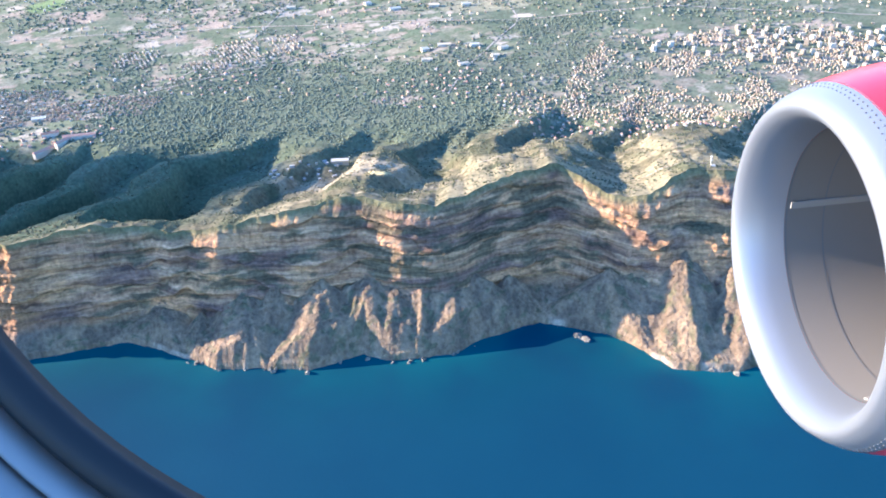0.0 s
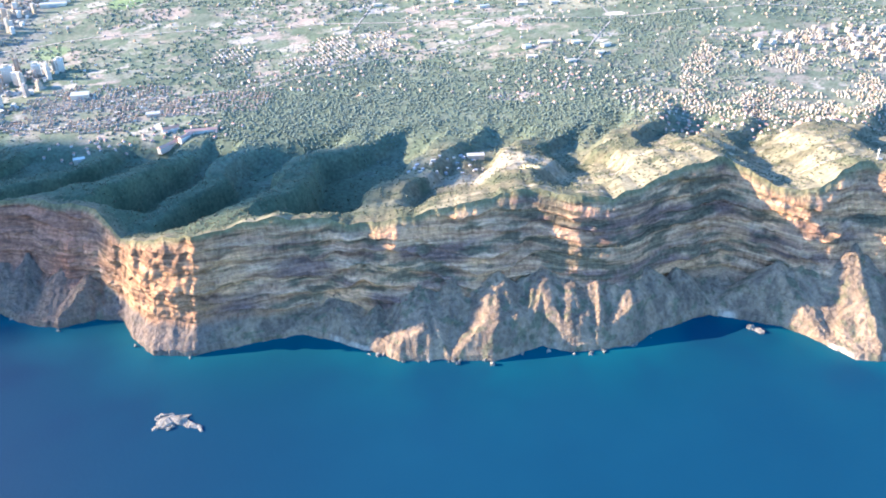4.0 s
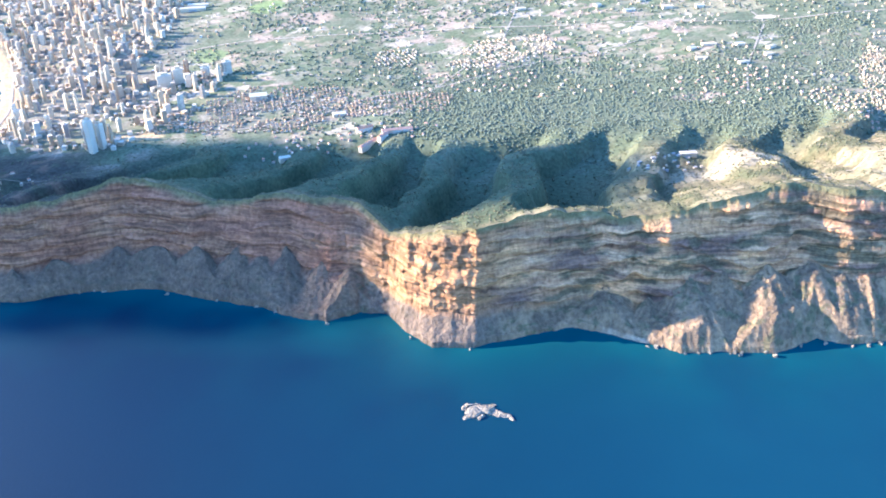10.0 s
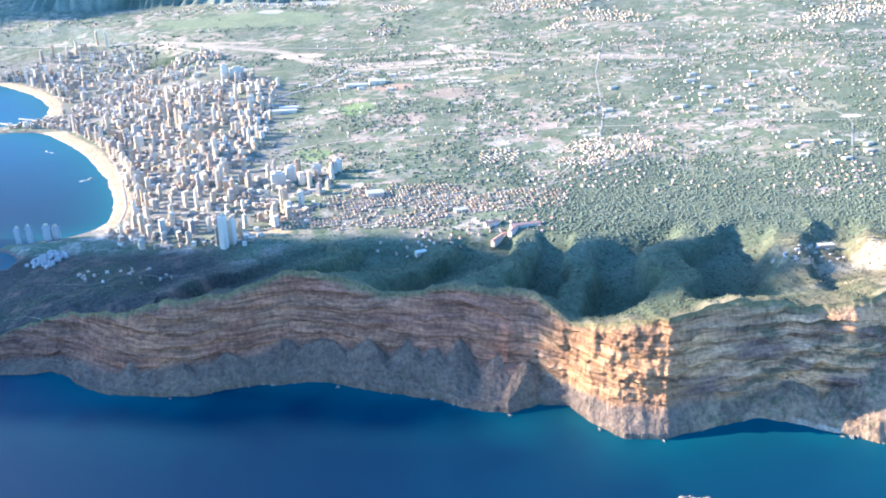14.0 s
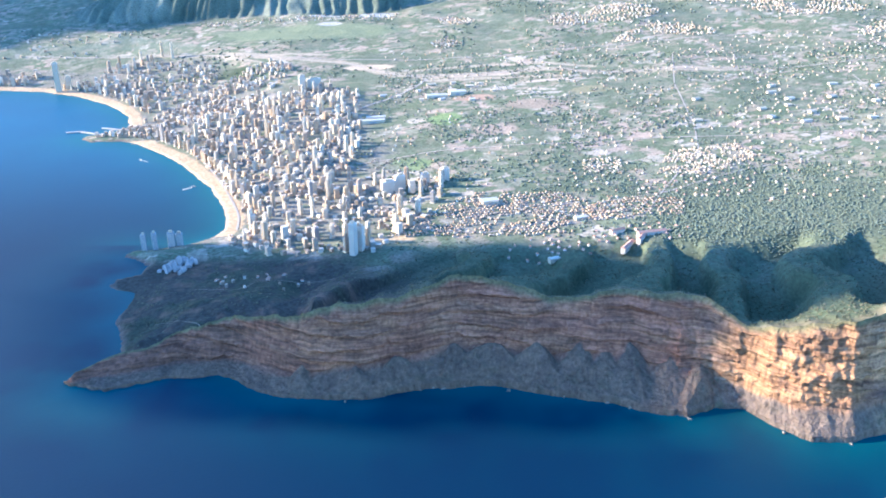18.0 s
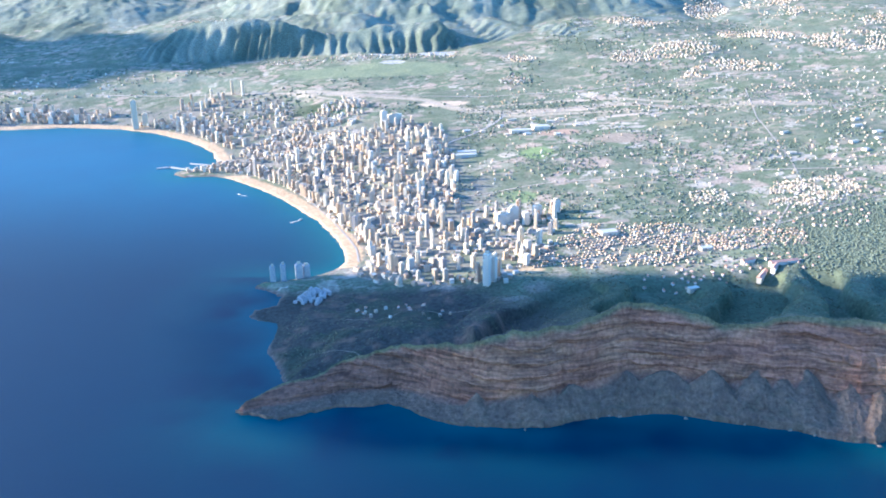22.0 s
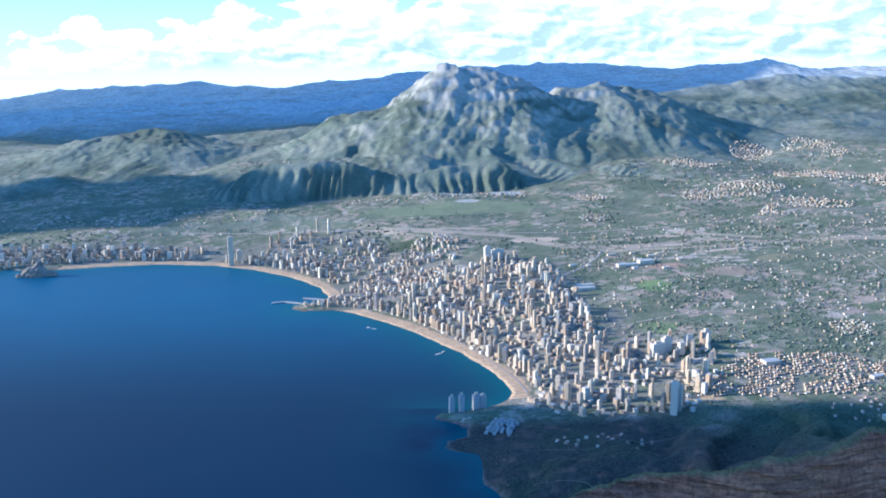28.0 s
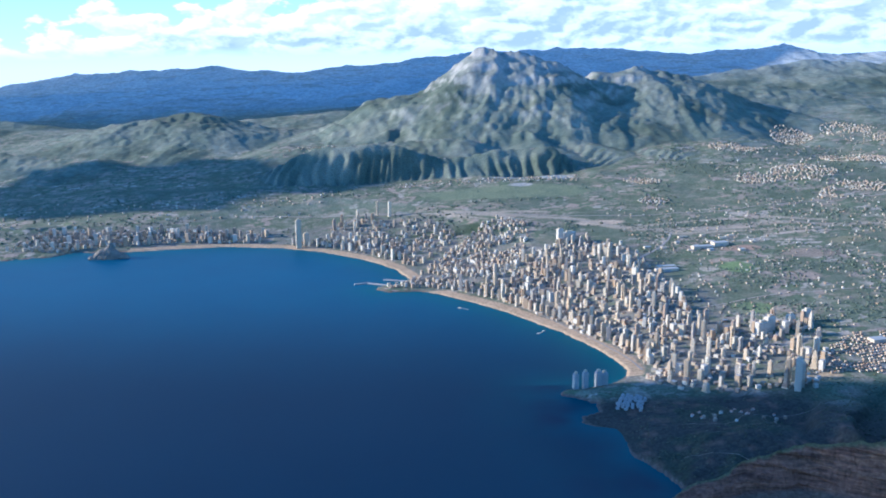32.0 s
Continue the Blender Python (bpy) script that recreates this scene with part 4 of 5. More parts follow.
rock("shore_rock", "pale jagged rock standing off the cove below the cliff", 70, 405, [(-3, 2, 3.2, 1.6, 2.4, -0.6), (1.5, -1.2, 3.4, 1.6, 2.0, -0.6)], 12, M_ISLET, "rock", "rocks off the shore")
rock("rocky_islet", "tall brown rock islet at the end of the far beach", -1404, 1250, [(0, 0, 22, 11, 17, 0.1), (-16, -3, 14, 8, 7, 0.3), (17, 2, 16, 8, 9, -0.1), (4, 4, 9, 7, 24, 0.2)], 13, M_ISLET, "islet")
rng = np.random.RandomState(21)
for k, x in enumerate(list(rng.uniform(-165, 20, 26)) + list(rng.uniform(-640, -170, 16)) + list(rng.uniform(80, 200, 8))):
    s = rng.uniform(0.4, 1.1)
    y = float(front_y(np.array([x]))[0]) - rng.uniform(-1.0, 3.5)
    rock("shore_rock", "pale boulder awash at the foot of the cliff", float(x), y, [(0, 0, 1.7 * s, 1.0 * s, 1.3 * s, rng.uniform(0, 3))], 30 + k, M_ISLET, "rock", "rocks off the shore")


# ---------------------------------------------------------------- high-rise towers
def tower_body(w, d, h, kind):
    """A tower's shaft, roof parapet, lift house and balcony strips, standing on its base."""
    base = new("tower_block")
    bm = bmesh.new()
    if kind == "twin":
        box(bm, -w * 0.26, 0, -3, w * 0.46, d, h + 3, 0.12), box(bm, w * 0.26, d * 0.15, -3, w * 0.46, d, h * 0.94 + 3, 0.12), box(bm, 0, d * 0.08, -3, w * 0.2, d * 0.6, h * 0.97 + 3)
    elif kind == "slab":
        box(bm, 0, 0, -3, w * 1.5, d * 0.62, h + 3, 0.12), box(bm, 0, d * 0.36, -3, w * 0.4, d * 0.25, h + 4)
    elif kind == "cross":
        box(bm, 0, 0, -3, w * 1.1, d * 0.5, h + 3, 0.1), box(bm, 0, 0, -3, w * 0.5, d * 1.1, h + 3.02, 0.1)
    elif kind == "stepped":
        box(bm, 0, 0, -3, w * 1.25, d * 1.1, h * 0.25 + 3, 0.12), box(bm, 0, 0, h * 0.25, w, d * 0.85, h * 0.58, 0.12), box(bm, 0, 0, h * 0.83, w * 0.7, d * 0.65, h * 0.17, 0.1)
    else:
        box(bm, 0, 0, -3, w, d, h + 3, 0.15)
    part("shaft", bm, M_TOWER, base)
    bm = bmesh.new()
    box(bm, 0, 0, h, w * 0.36, d * 0.34, 1.3, 0.05), box(bm, w * 0.12, -d * 0.1, h, w * 0.14, d * 0.14, 2.0)
    part("lift_house", bm, M_CREAM, base)
    wide = w * {"slab": 1.42, "twin": 0.9, "cross": 0.42, "stepped": 0.86}.get(kind, 0.84)
    deep = d * {"slab": 0.31, "twin": 0.5, "cross": 0.55, "stepped": 0.42}.get(kind, 0.5)
    for side in (-1, 1):
        bm = bmesh.new()
        n = max(4, int(h * (0.82 if kind == "stepped" else 1) / 1.25))
        for k in range(1, n):
            for q in ((-0.27, 0.27) if kind in ("slab", "plain") else (0,)):
                box(bm, q * wide, side * (deep + 0.32), k * h * (0.82 if kind == "stepped" else 1) / n, wide * (0.4 if q else 0.8), 0.7, 0.42)
        tagged(part("balcony_strip", bm, M_WHITE if kind in ("slab", "twin") else M_CREAM, base), kind="stuff")
    bm = bmesh.new()
    box(bm, 0, 0, -2.5, w * 1.45, d * 1.3, 3.3, 0.1)
    part("podium", bm, M_CREAM, base)
    return base


TOWERS = [("plain", 5.2, 5.2, 15), ("slab", 5.5, 5.0, 13), ("twin", 8.5, 5.0, 18), ("cross", 6.5, 6.5, 20), ("stepped", 6.0, 6.0, 17), ("plain", 4.6, 6.0, 24), ("slab", 5.0, 5.5, 19), ("plain", 6.4, 4.6, 10), ("slab", 6.4, 5.0, 9)]
ZONE_EAST = [(-700, 672), (-662, 648), (-560, 638), (-508, 720), (-498, 800), (-593, 822), (-605, 1000), (-622, 1150), (-690, 1205), (-762, 1120), (-838, 1022), (-800, 945), (-762, 885), (-726, 815), (-702, 765), (-682, 712)]
ZONE_PONIENTE = [(-1070, 1312), (-1030, 1280), (-985, 1235), (-940, 1165), (-905, 1165), (-930, 1240), (-985, 1310), (-1050, 1345)]
ZONE_CALA = [(-1585, 1290), (-1500, 1285), (-1450, 1320), (-1330, 1345), (-1180, 1345), (-1180, 1400), (-1330, 1420), (-1560, 1400)]
ZONE_HILL = [(-1065, 1395), (-1005, 1375), (-955, 1450), (-1020, 1490), (-1080, 1450)]
proto = [tower_body(w, d, h, kind) for kind, w, d, h in TOWERS]
rng = np.random.RandomState(5)
LABELS = ["tall cream apartment tower with stacked balconies in the resort", "long white apartment slab with balcony rows", "twin-shafted white hotel tower with balconies", "cross-shaped tall beige apartment tower",
          "stepped cream hotel tower on a wide podium", "slim high beige tower with a flat roof", "tall narrow apartment slab with white balconies", "low cream apartment block with a flat roof", "long mid-rise apartment block near the beach"]
spots = [(p, z) for zone, count, apart, group in ((ZONE_EAST, 226, 13.5, 0), (ZONE_HILL, 12, 17, 2)) for p in [scatter(rng, zone, count, apart)] for z in [group]]


def beach_row(first, last, inland, step):
    """Sites in line behind a beach."""
    line = np.array(SHORE[SHORE.index(first):SHORE.index(last) + 1], float)
    run = np.r_[0, np.cumsum(np.hypot(*np.diff(line, axis=0).T))]
    at = np.arange(8, run[-1] - 8, step)
    x, y = np.interp(at, run, line[:, 0]), np.interp(at, run, line[:, 1])
    tx, ty = np.gradient(x), np.gradient(y)
    size = np.hypot(tx, ty)
    return np.stack([x + inland * ty / size, y - inland * tx / size], -1)


spots += [(beach_row((-707, 714), (-892, 1012), 25, 10.5), 0), (beach_row((-968, 1180), (-1145, 1314), 24, 16), 1)]
used = set()
for pts, group in spots:
    zs, sds = on_land(pts)
    for (x, y), z, sd in zip(pts, zs, sds):
        if sd < 21:
            continue
        k = int(rng.choice(len(TOWERS), p=[0.14, 0.13, 0.08, 0.11, 0.08, 0.11, 0.13, 0.12, 0.10])) if group < 2 else int(rng.choice([0, 5, 6, 3]))
        turn = rng.choice([0.62, 0.62 + math.pi / 2, 0.25, 1.2]) + rng.normal(0, 0.08)
        s = rng.uniform(0.52, 0.80)
        tall = rng.uniform(0.42, 1.02) * (1.15 if group == 2 else 1.0)
        m = Matrix.Translation((x, y, z)) @ Matrix.Rotation(turn, 4, "Z")
        ob = proto[k] if k not in used else copy_thing(proto[k], m)
        used.add(k)
        ob.matrix_basis = m @ Matrix.Diagonal((s, s, tall, 1))
        tagged(ob, LABELS[k], "tower block", "apartment towers of the resort")


def special_tower(x, y, w, d, h, turn, label, mat, rows=30):
    base = new("tower_block")
    bm = box(bmesh.new(), 0, 0, -3, w, d, h + 3, 0.2)
    part("shaft", bm, mat, base)
    bm = bmesh.new()
    for k in range(1, rows):
        box(bm, 0, -d / 2 - 0.1, k * h / rows, w * 0.9, 0.5, 0.35)
        box(bm, -w / 2 - 0.1, 0, k * h / rows, 0.5, d * 0.8, 0.35)
    tagged(part("balcony_strip", bm, M_WHITE, base), kind="stuff")
    part("lift_house", box(bmesh.new(), 0, 0, h, w * 0.5, d * 0.5, 2.0, 0.1), M_CREAM, base)
    z, _ = on_land(np.array([[x, y]]))
    base.matrix_basis = Matrix.Translation((x, y, float(z[0]))) @ Matrix.Rotation(turn, 4, "Z")
    return tagged(base, label, "tower block", "apartment towers of the resort")


# wall colour with the cloud's shade in it, for the headland's shore towers
M_SHADED = material("shaded_blue_render", (0.22, 0.24, 0.26), 0.8)[0]
special_tower(-1113, 1306, 8.5, 7, 46, 0.3, "very tall slender cream hotel tower above the far beach", M_CREAM, 40)
special_tower(-1103, 1322, 9, 7, 20, 0.3, "lower wing of a hotel beside the tallest tower", M_CREAM, 16)
special_tower(-577, 636, 5.5, 5.5, 29, -0.45, "tall white curved apartment tower at the edge of the resort", M_WHITE, 28)
special_tower(-571, 643, 5.0, 5.0, 22, -0.45, "white apartment tower beside a taller one", M_WHITE, 22)
for k, (x, y, h) in enumerate(((-766, 664, 15), (-757, 666, 16), (-744, 672, 14), (-738, 676, 13))):
    special_tower(x, y, 4.2 if k < 2 else 6, 4.5, h, 0.3, "apartment tower on the headland's shore, coloured blue-grey for shade", M_SHADED, 14)
for x, y, w, h in ((-556, 775, 14, 13), (-545, 784, 10, 15), (-520, 792, 8, 12), (-500, 800, 8, 13), (-690, 1190, 20, 15), (-705, 1180, 9, 22)):
    special_tower(x, y, w, 6, h, 0.35, "broad white hotel block inland of the towers", M_WHITE, 12)


# ---------------------------------------------------------------- houses
def house_mesh(name, p, z, size, tall, turn, pitched, mats):
    """Many small houses: walls with a tiled hipped roof, or with a flat roof behind a parapet."""
    n = len(p)
    sx, sy = size[:, 0] / 2, size[:, 1] / 2
    c, s = np.cos(turn), np.sin(turn)
    corners = [(-1, -1), (1, -1), (1, 1), (-1, 1)]
    verts = []
    for level in (0, 1):
        for a, b in corners:
            lx, ly = a * sx, b * sy
            verts.append(np.stack([p[:, 0] + lx * c - ly * s, p[:, 1] + lx * s + ly * c, z + (tall if level else -2.0)], -1))
    if pitched:
        for a in (-0.5, 0.5):
            lx = a * sx
            verts.append(np.stack([p[:, 0] + lx * c, p[:, 1] + lx * s, z + tall + 0.32 * size[:, 1]], -1))
    v = np.stack(verts, 1)
    k = v.shape[1]
    pattern = [(0, 1, 5, 4), (1, 2, 6, 5), (2, 3, 7, 6), (3, 0, 4, 7)]
    pattern += [(4, 5, 9, 8), (6, 7, 8, 9), (5, 6, 9), (7, 4, 8)] if pitched else [(4, 5, 6, 7)]
    index = [0] * 4 + [1] * (len(pattern) - 4)
    faces = [tuple(i * k + q for q in f) for i in range(n) for f in pattern]
    return new(name, from_arrays(name, v.reshape(-1, 3).tolist(), faces, mats, index * n))


def estate(name, label, poly, count, apart, size, tall, seed, pitched=0.7, rows=None, turn=0.35):
    rng = np.random.RandomState(seed)
    if rows:
        a = np.array(poly)
        lo, hi = a.min(0) - 60, a.max(0) + 60
        gx, gy = np.meshgrid(np.arange(0, hi[0] - lo[0], rows[0]), np.arange(0, hi[1] - lo[1], rows[1]))
        gx, gy = gx.ravel() - (hi[0] - lo[0]) / 2, gy.ravel() - (hi[1] - lo[1]) / 2
        mid = (lo + hi) / 2
        p = np.stack([mid[0] + gx * math.cos(turn) - gy * math.sin(turn), mid[1] + gx * math.sin(turn) + gy * math.cos(turn)], -1)
        p = p + rng.normal(0, 0.25, p.shape) * np.array(rows) * 0.4
        keep = inside(poly, p[:, 0], p[:, 1]) & (fbm(p[:, 0] / 25, p[:, 1] / 25, seed, 2) > -0.35) & (rng.rand(len(p)) < 0.74)
        p = p[keep][:count]
    else:
        p = scatter(rng, poly, count, apart, 25)
        p = p[fbm(p[:, 0] / 40, p[:, 1] / 40, seed, 2) + 0.6 * fbm(p[:, 0] / 11, p[:, 1] / 11, seed + 9, 2) > (-0.1 if name == 'town_houses' else -0.3)]
    z, sd = on_land(p)
    p, z = p[sd > 8], z[sd > 8]
    n = len(p)
    sz = 0.62 * np.array(size) * rng.uniform(0.7, 1.35, (n, 2))
    th = tall * rng.uniform(0.75, 1.3, n)
    tr = turn + rng.choice([0, math.pi / 2], n) + rng.normal(0, 0.06 if rows else 0.3, n)
    flat = rng.rand(n) > pitched
    for sel, tiled in ((~flat, True), (flat, False)):
        if sel.sum():
            ob = house_mesh(name, p[sel], z[sel], sz[sel], th[sel], tr[sel], tiled, [M_HOUSE, M_TILE if tiled else M_FLAT])
            tagged(ob, label, "houses", kind="stuff")


estate("old_town_houses", "dense old town of cream and white low blocks by the harbour", [(-960, 1036), (-900, 1034), (-845, 1008), (-770, 1120), (-730, 1315), (-790, 1370), (-850, 1250), (-910, 1120)], 800, 6.5, (6.0, 5.6), 4.6, 61, 0.2)
estate("resort_blocks", "low cream blocks filling the streets between the towers", ZONE_EAST, 900, 6.4, (6.5, 6.0), 3.0, 62, 0.1, turn=0.62)
estate("resort_towers", "slim apartment towers packed between the taller ones", ZONE_EAST, 120, 14.0, (7.2, 6.4), 10.0, 162, 0.0, turn=0.62)
estate("resort_towers", "cream apartment towers behind the second beach", ZONE_PONIENTE, 30, 12.0, (8.0, 6.4), 11.0, 163, 0.0, turn=0.3)
estate("resort_towers", "pale apartment towers along the far beach", ZONE_CALA, 75, 14.0, (9.0, 7.0), 12.0, 164, 0.0, turn=0.1)
estate("resort_blocks", "low apartment blocks along the far beach", ZONE_CALA, 240, 9.0, (7, 5.5), 5.0, 63, 0.15)
estate("resort_blocks", "low apartment blocks behind the second beach", [(-1090, 1325), (-985, 1240), (-920, 1150), (-850, 1290), (-900, 1400), (-1060, 1440)], 190, 9.5, (7, 6), 5.5, 64, 0.3)
estate("terraced_houses", "rows of terraced houses with orange tiled roofs", [(-555, 668), (-400, 655), (-330, 690), (-385, 760), (-470, 760), (-540, 705)], 1500, 5, (3.9, 3.2), 1.3, 65, 0.9, (3.7, 5.6), 0.25)
estate("terraced_houses", "rows of terraced villas with orange tiled roofs", [(-372, 690), (-285, 690), (-270, 730), (-350, 745)], 520, 5, (3.6, 3.0), 1.3, 66, 0.95, (3.8, 5.4), 0.1)
estate("caravan_park", "white mobile homes in close rows", [(-362, 795), (-318, 795), (-312, 852), (-352, 850)], 420, 4, (3.6, 2.0), 1.3, 67, 0.0, (4.6, 3.4), 0.5)
estate("caravan_park", "white mobile homes in close rows beside the woods", [(-285, 800), (-235, 788), (-168, 842), (-178, 885), (-255, 868)], 900, 4, (3.4, 2.0), 1.3, 68, 0.1, (4.4, 3.8), 0.5)
estate("villas", "white villas with tiled roofs spread among the trees", [(40, 640), (90, 640), (110, 700), (60, 712), (25, 690)], 230, 5, (2.9, 2.5), 1.6, 69, 0.6)
estate("town_houses", "close-set white town houses with tiled and flat roofs", [(80, 660), (180, 605), (420, 610), (470, 800), (330, 850), (140, 830), (95, 740)], 6200, 2.35, (2.1, 1.8), 1.35, 70, 0.72)
estate("town_blocks", "white apartment blocks of a small town", [(150, 780), (420, 740), (460, 850), (250, 850)], 120, 11, (7, 5), 4.5, 71, 0.0)
estate("villas", "scattered white villas among gardens and fields", [(-560, 760), (-400, 770), (-150, 700), (60, 700), (470, 880), (600, 1400), (-600, 1400), (-590, 900)], 2300, 7.5, (3.2, 2.7), 1.8, 72, 0.6)
for k, (cx, cy, rx, ry, n) in enumerate(((-215, 1847, 60, 55, 260), (-274, 1549, 48, 40, 230), (-175, 1578, 70, 60, 380), (-179, 1426, 60, 24, 150), (-13, 2030, 90, 50, 200), (140, 2029, 130, 70, 300), (0, 1713, 85, 70, 360),
                                        (-498, 1433, 36, 24, 110), (-480, 1603, 40, 26, 70), (-100, 1455, 60, 36, 200), (150, 1600, 120, 90, 420), (380, 1750, 160, 120, 420), (300, 1430, 150, 50, 300), (560, 1560, 120, 90, 260))):
    estate("villas", "cluster of white and ochre houses below the mountains", ellipse(cx, cy, rx, ry, 0.3 * k), n, 6.2, (4.6, 3.8), 2.4, 173 + k, 0.45)
estate("villas", "scattered white villas below the mountains", [(-420, 1480), (-150, 1420), (650, 1450), (800, 2050), (-120, 1900), (-300, 1750)], 420, 14, (4.4, 3.6), 2.2, 73, 0.55)
estate("villas", "white houses at the foot of the gullied ridge", [(-960, 1640), (-600, 1640), (-590, 1690), (-960, 1690)], 130, 9, (4.4, 3.6), 2.2, 74, 0.5)
estate("villas", "white houses scattered over the far plain", [(-1900, 1450), (-1100, 1480), (-1050, 1640), (-1900, 1640)], 170, 14, (6, 4.5), 2.6, 75, 0.4)
estate("villas", "white farmhouses on the far valley floor", [(-1270, 1960), (-1130, 1900), (-1080, 1960), (-1200, 2080)], 90, 10, (6, 4.5), 2.6, 76, 0.4)
estate("villas", "a few white villas on the dark headland", [(-700, 560), (-620, 560), (-600, 600), (-690, 590)], 9, 8, (4, 3), 2.0, 77, 0.2)


# villas nearest to the path, each a thing of its own
def villa(w, d, h, mat_wall, mat_roof):
    base = new("villa")
    bm = box(bmesh.new(), 0, 0, -1.5, w, d, h + 1.5, 0.04)
    box(bm, w * 0.45, -d * 0.4, -1.5, w * 0.5, d * 0.5, h * 0.7 + 1.5, 0.03)
    part("wall", bm, mat_wall, base)
    bm = bmesh.new()
    v = [bm.verts.new(q) for q in ((-w * 0.56, -d * 0.56, h), (w * 0.56, -d * 0.56, h), (w * 0.56, d * 0.56, h), (-w * 0.56, d * 0.56, h), (-w * 0.25, 0, h + d * 0.34), (w * 0.25, 0, h + d * 0.34))]
    for f in ((0, 1, 5, 4), (2, 3, 4, 5), (1, 2, 5), (3, 0, 4), (3, 2, 1, 0)):
        bm.faces.new([v[i] for i in f])
    part("roof", bm, mat_roof, base)
    part("chimney", box(bmesh.new(), w * 0.2, d * 0.1, h, 0.3, 0.3, d * 0.45), mat_wall, base)
    for q in (-0.3, 0.0, 0.3):
        part("window", box(bmesh.new(), q * w, -d * 0.5 - 0.01, h * 0.35, 0.45, 0.06, h * 0.35), M_GLASS, base)
    return base


M_VWALL = random_tint("villa_wall", [(0.48, 0.43, 0.34), (0.54, 0.49, 0.40), (0.45, 0.37, 0.27)], grain=0.8)
M_VROOF = random_tint("villa_roof", [(0.52, 0.25, 0.14), (0.58, 0.31, 0.19), (0.46, 0.26, 0.17)], grain=1.2)
vproto = [villa(2.1, 1.7, 1.15, M_VWALL, M_VROOF), villa(2.6, 1.9, 1.3, M_VWALL, M_VROOF), villa(1.9, 1.6, 1.4, M_VWALL, M_VROOF)]
rng = np.random.RandomState(81)
pts = np.concatenate([scatter(rng, ellipse(-330, 650, 45, 22), 26, 6), scatter(rng, ellipse(-415, 630, 45, 20), 24, 7), scatter(rng, ellipse(130, 620, 90, 22), 80, 6), scatter(rng, ellipse(-20, 720, 60, 45), 45, 8),
                      scatter(rng, ellipse(-250, 760, 60, 30), 30, 9), scatter(rng, ellipse(-650, 590, 45, 12), 9, 7)])
used = set()
for k, ((x, y), z) in enumerate(zip(pts, on_land(pts)[0])):
    m = Matrix.Translation((x, y, z)) @ Matrix.Rotation(rng.uniform(0, 6.28), 4, "Z")
    ob = vproto[k % 3] if k % 3 not in used else copy_thing(vproto[k % 3], m)
    used.add(k % 3)
    ob.matrix_basis = m
    tagged(ob, "white villa with a tiled hipped roof among pines", "house", "villas near the ridge")


def shed(x, y, w, d, h, turn, label, mat=M_WHITE):
    base = new("warehouse")
    part("wall", box(bmesh.new(), 0, 0, -2, w, d, h + 2, 0.06), M_CREAM, base)
    bm = bmesh.new()
    for k in range(3):
        q = (k - 1) * d / 3
        v = [bm.verts.new(c) for c in ((-w * 0.51, q - d / 6, h), (w * 0.51, q - d / 6, h), (w * 0.51, q, h + d * 0.06), (-w * 0.51, q, h + d * 0.06), (w * 0.51, q + d / 6, h), (-w * 0.51, q + d / 6, h))]
        bm.faces.new([v[i] for i in (0, 1, 2, 3)]), bm.faces.new([v[i] for i in (3, 2, 4, 5)])
        bm.faces.new([v[i] for i in (0, 3, 5)]), bm.faces.new([v[i] for i in (1, 4, 2)])
    part("roof", bm, mat, base)
    part("loading_door", box(bmesh.new(), 0, -d / 2, 0, w * 0.3, 0.12, h * 0.6), M_GREY, base)
    z, _ = on_land(np.array([[x, y]]))
    base.matrix_basis = Matrix.Translation((x, y, float(z[0]))) @ Matrix.Rotation(turn, 4, "Z")
    return tagged(base, label, "warehouse", "large sheds on the plain")


shed(-95, 583, 13, 5, 3, 0.1, "long white-roofed shed beside the quarry works")
shed(-457, 736, 16, 10, 4, 0.25, "large white-roofed sports hall among houses")
shed(-484, 1128, 22, 12, 5, 0.2, "white-roofed warehouse near the motorway")
shed(-512, 1118, 30, 9, 4, 0.2, "long white-roofed warehouse near the motorway")
shed(-591, 1012, 30, 8, 4, 0.2, "white-roofed market hall behind the resort")
shed(-588, 1026, 24, 7, 4, 0.2, "second white-roofed hall behind the resort")
shed(-410, 606, 9, 5, 2.5, 0.4, "white flat-roofed pavilion at the foot of the ridge")
shed(-376, 692, 12, 6, 2.5, 0.3, "pale roofed hall by the estate road")
rng = np.random.RandomState(83)
for x, y in np.concatenate([scatter(rng, ellipse(-10, 800, 60, 35), 7, 20), scatter(rng, ellipse(-500, 1140, 90, 60), 14, 22), scatter(rng, ellipse(-60, 1020, 180, 90), 16, 30)]):
    shed(float(x), float(y), rng.uniform(7, 14), rng.uniform(4, 7), rng.uniform(2, 3), rng.uniform(0, 0.6), "pale-roofed farm shed among the fields", M_CREAM if rng.rand() < 0.7 else M_WHITE)

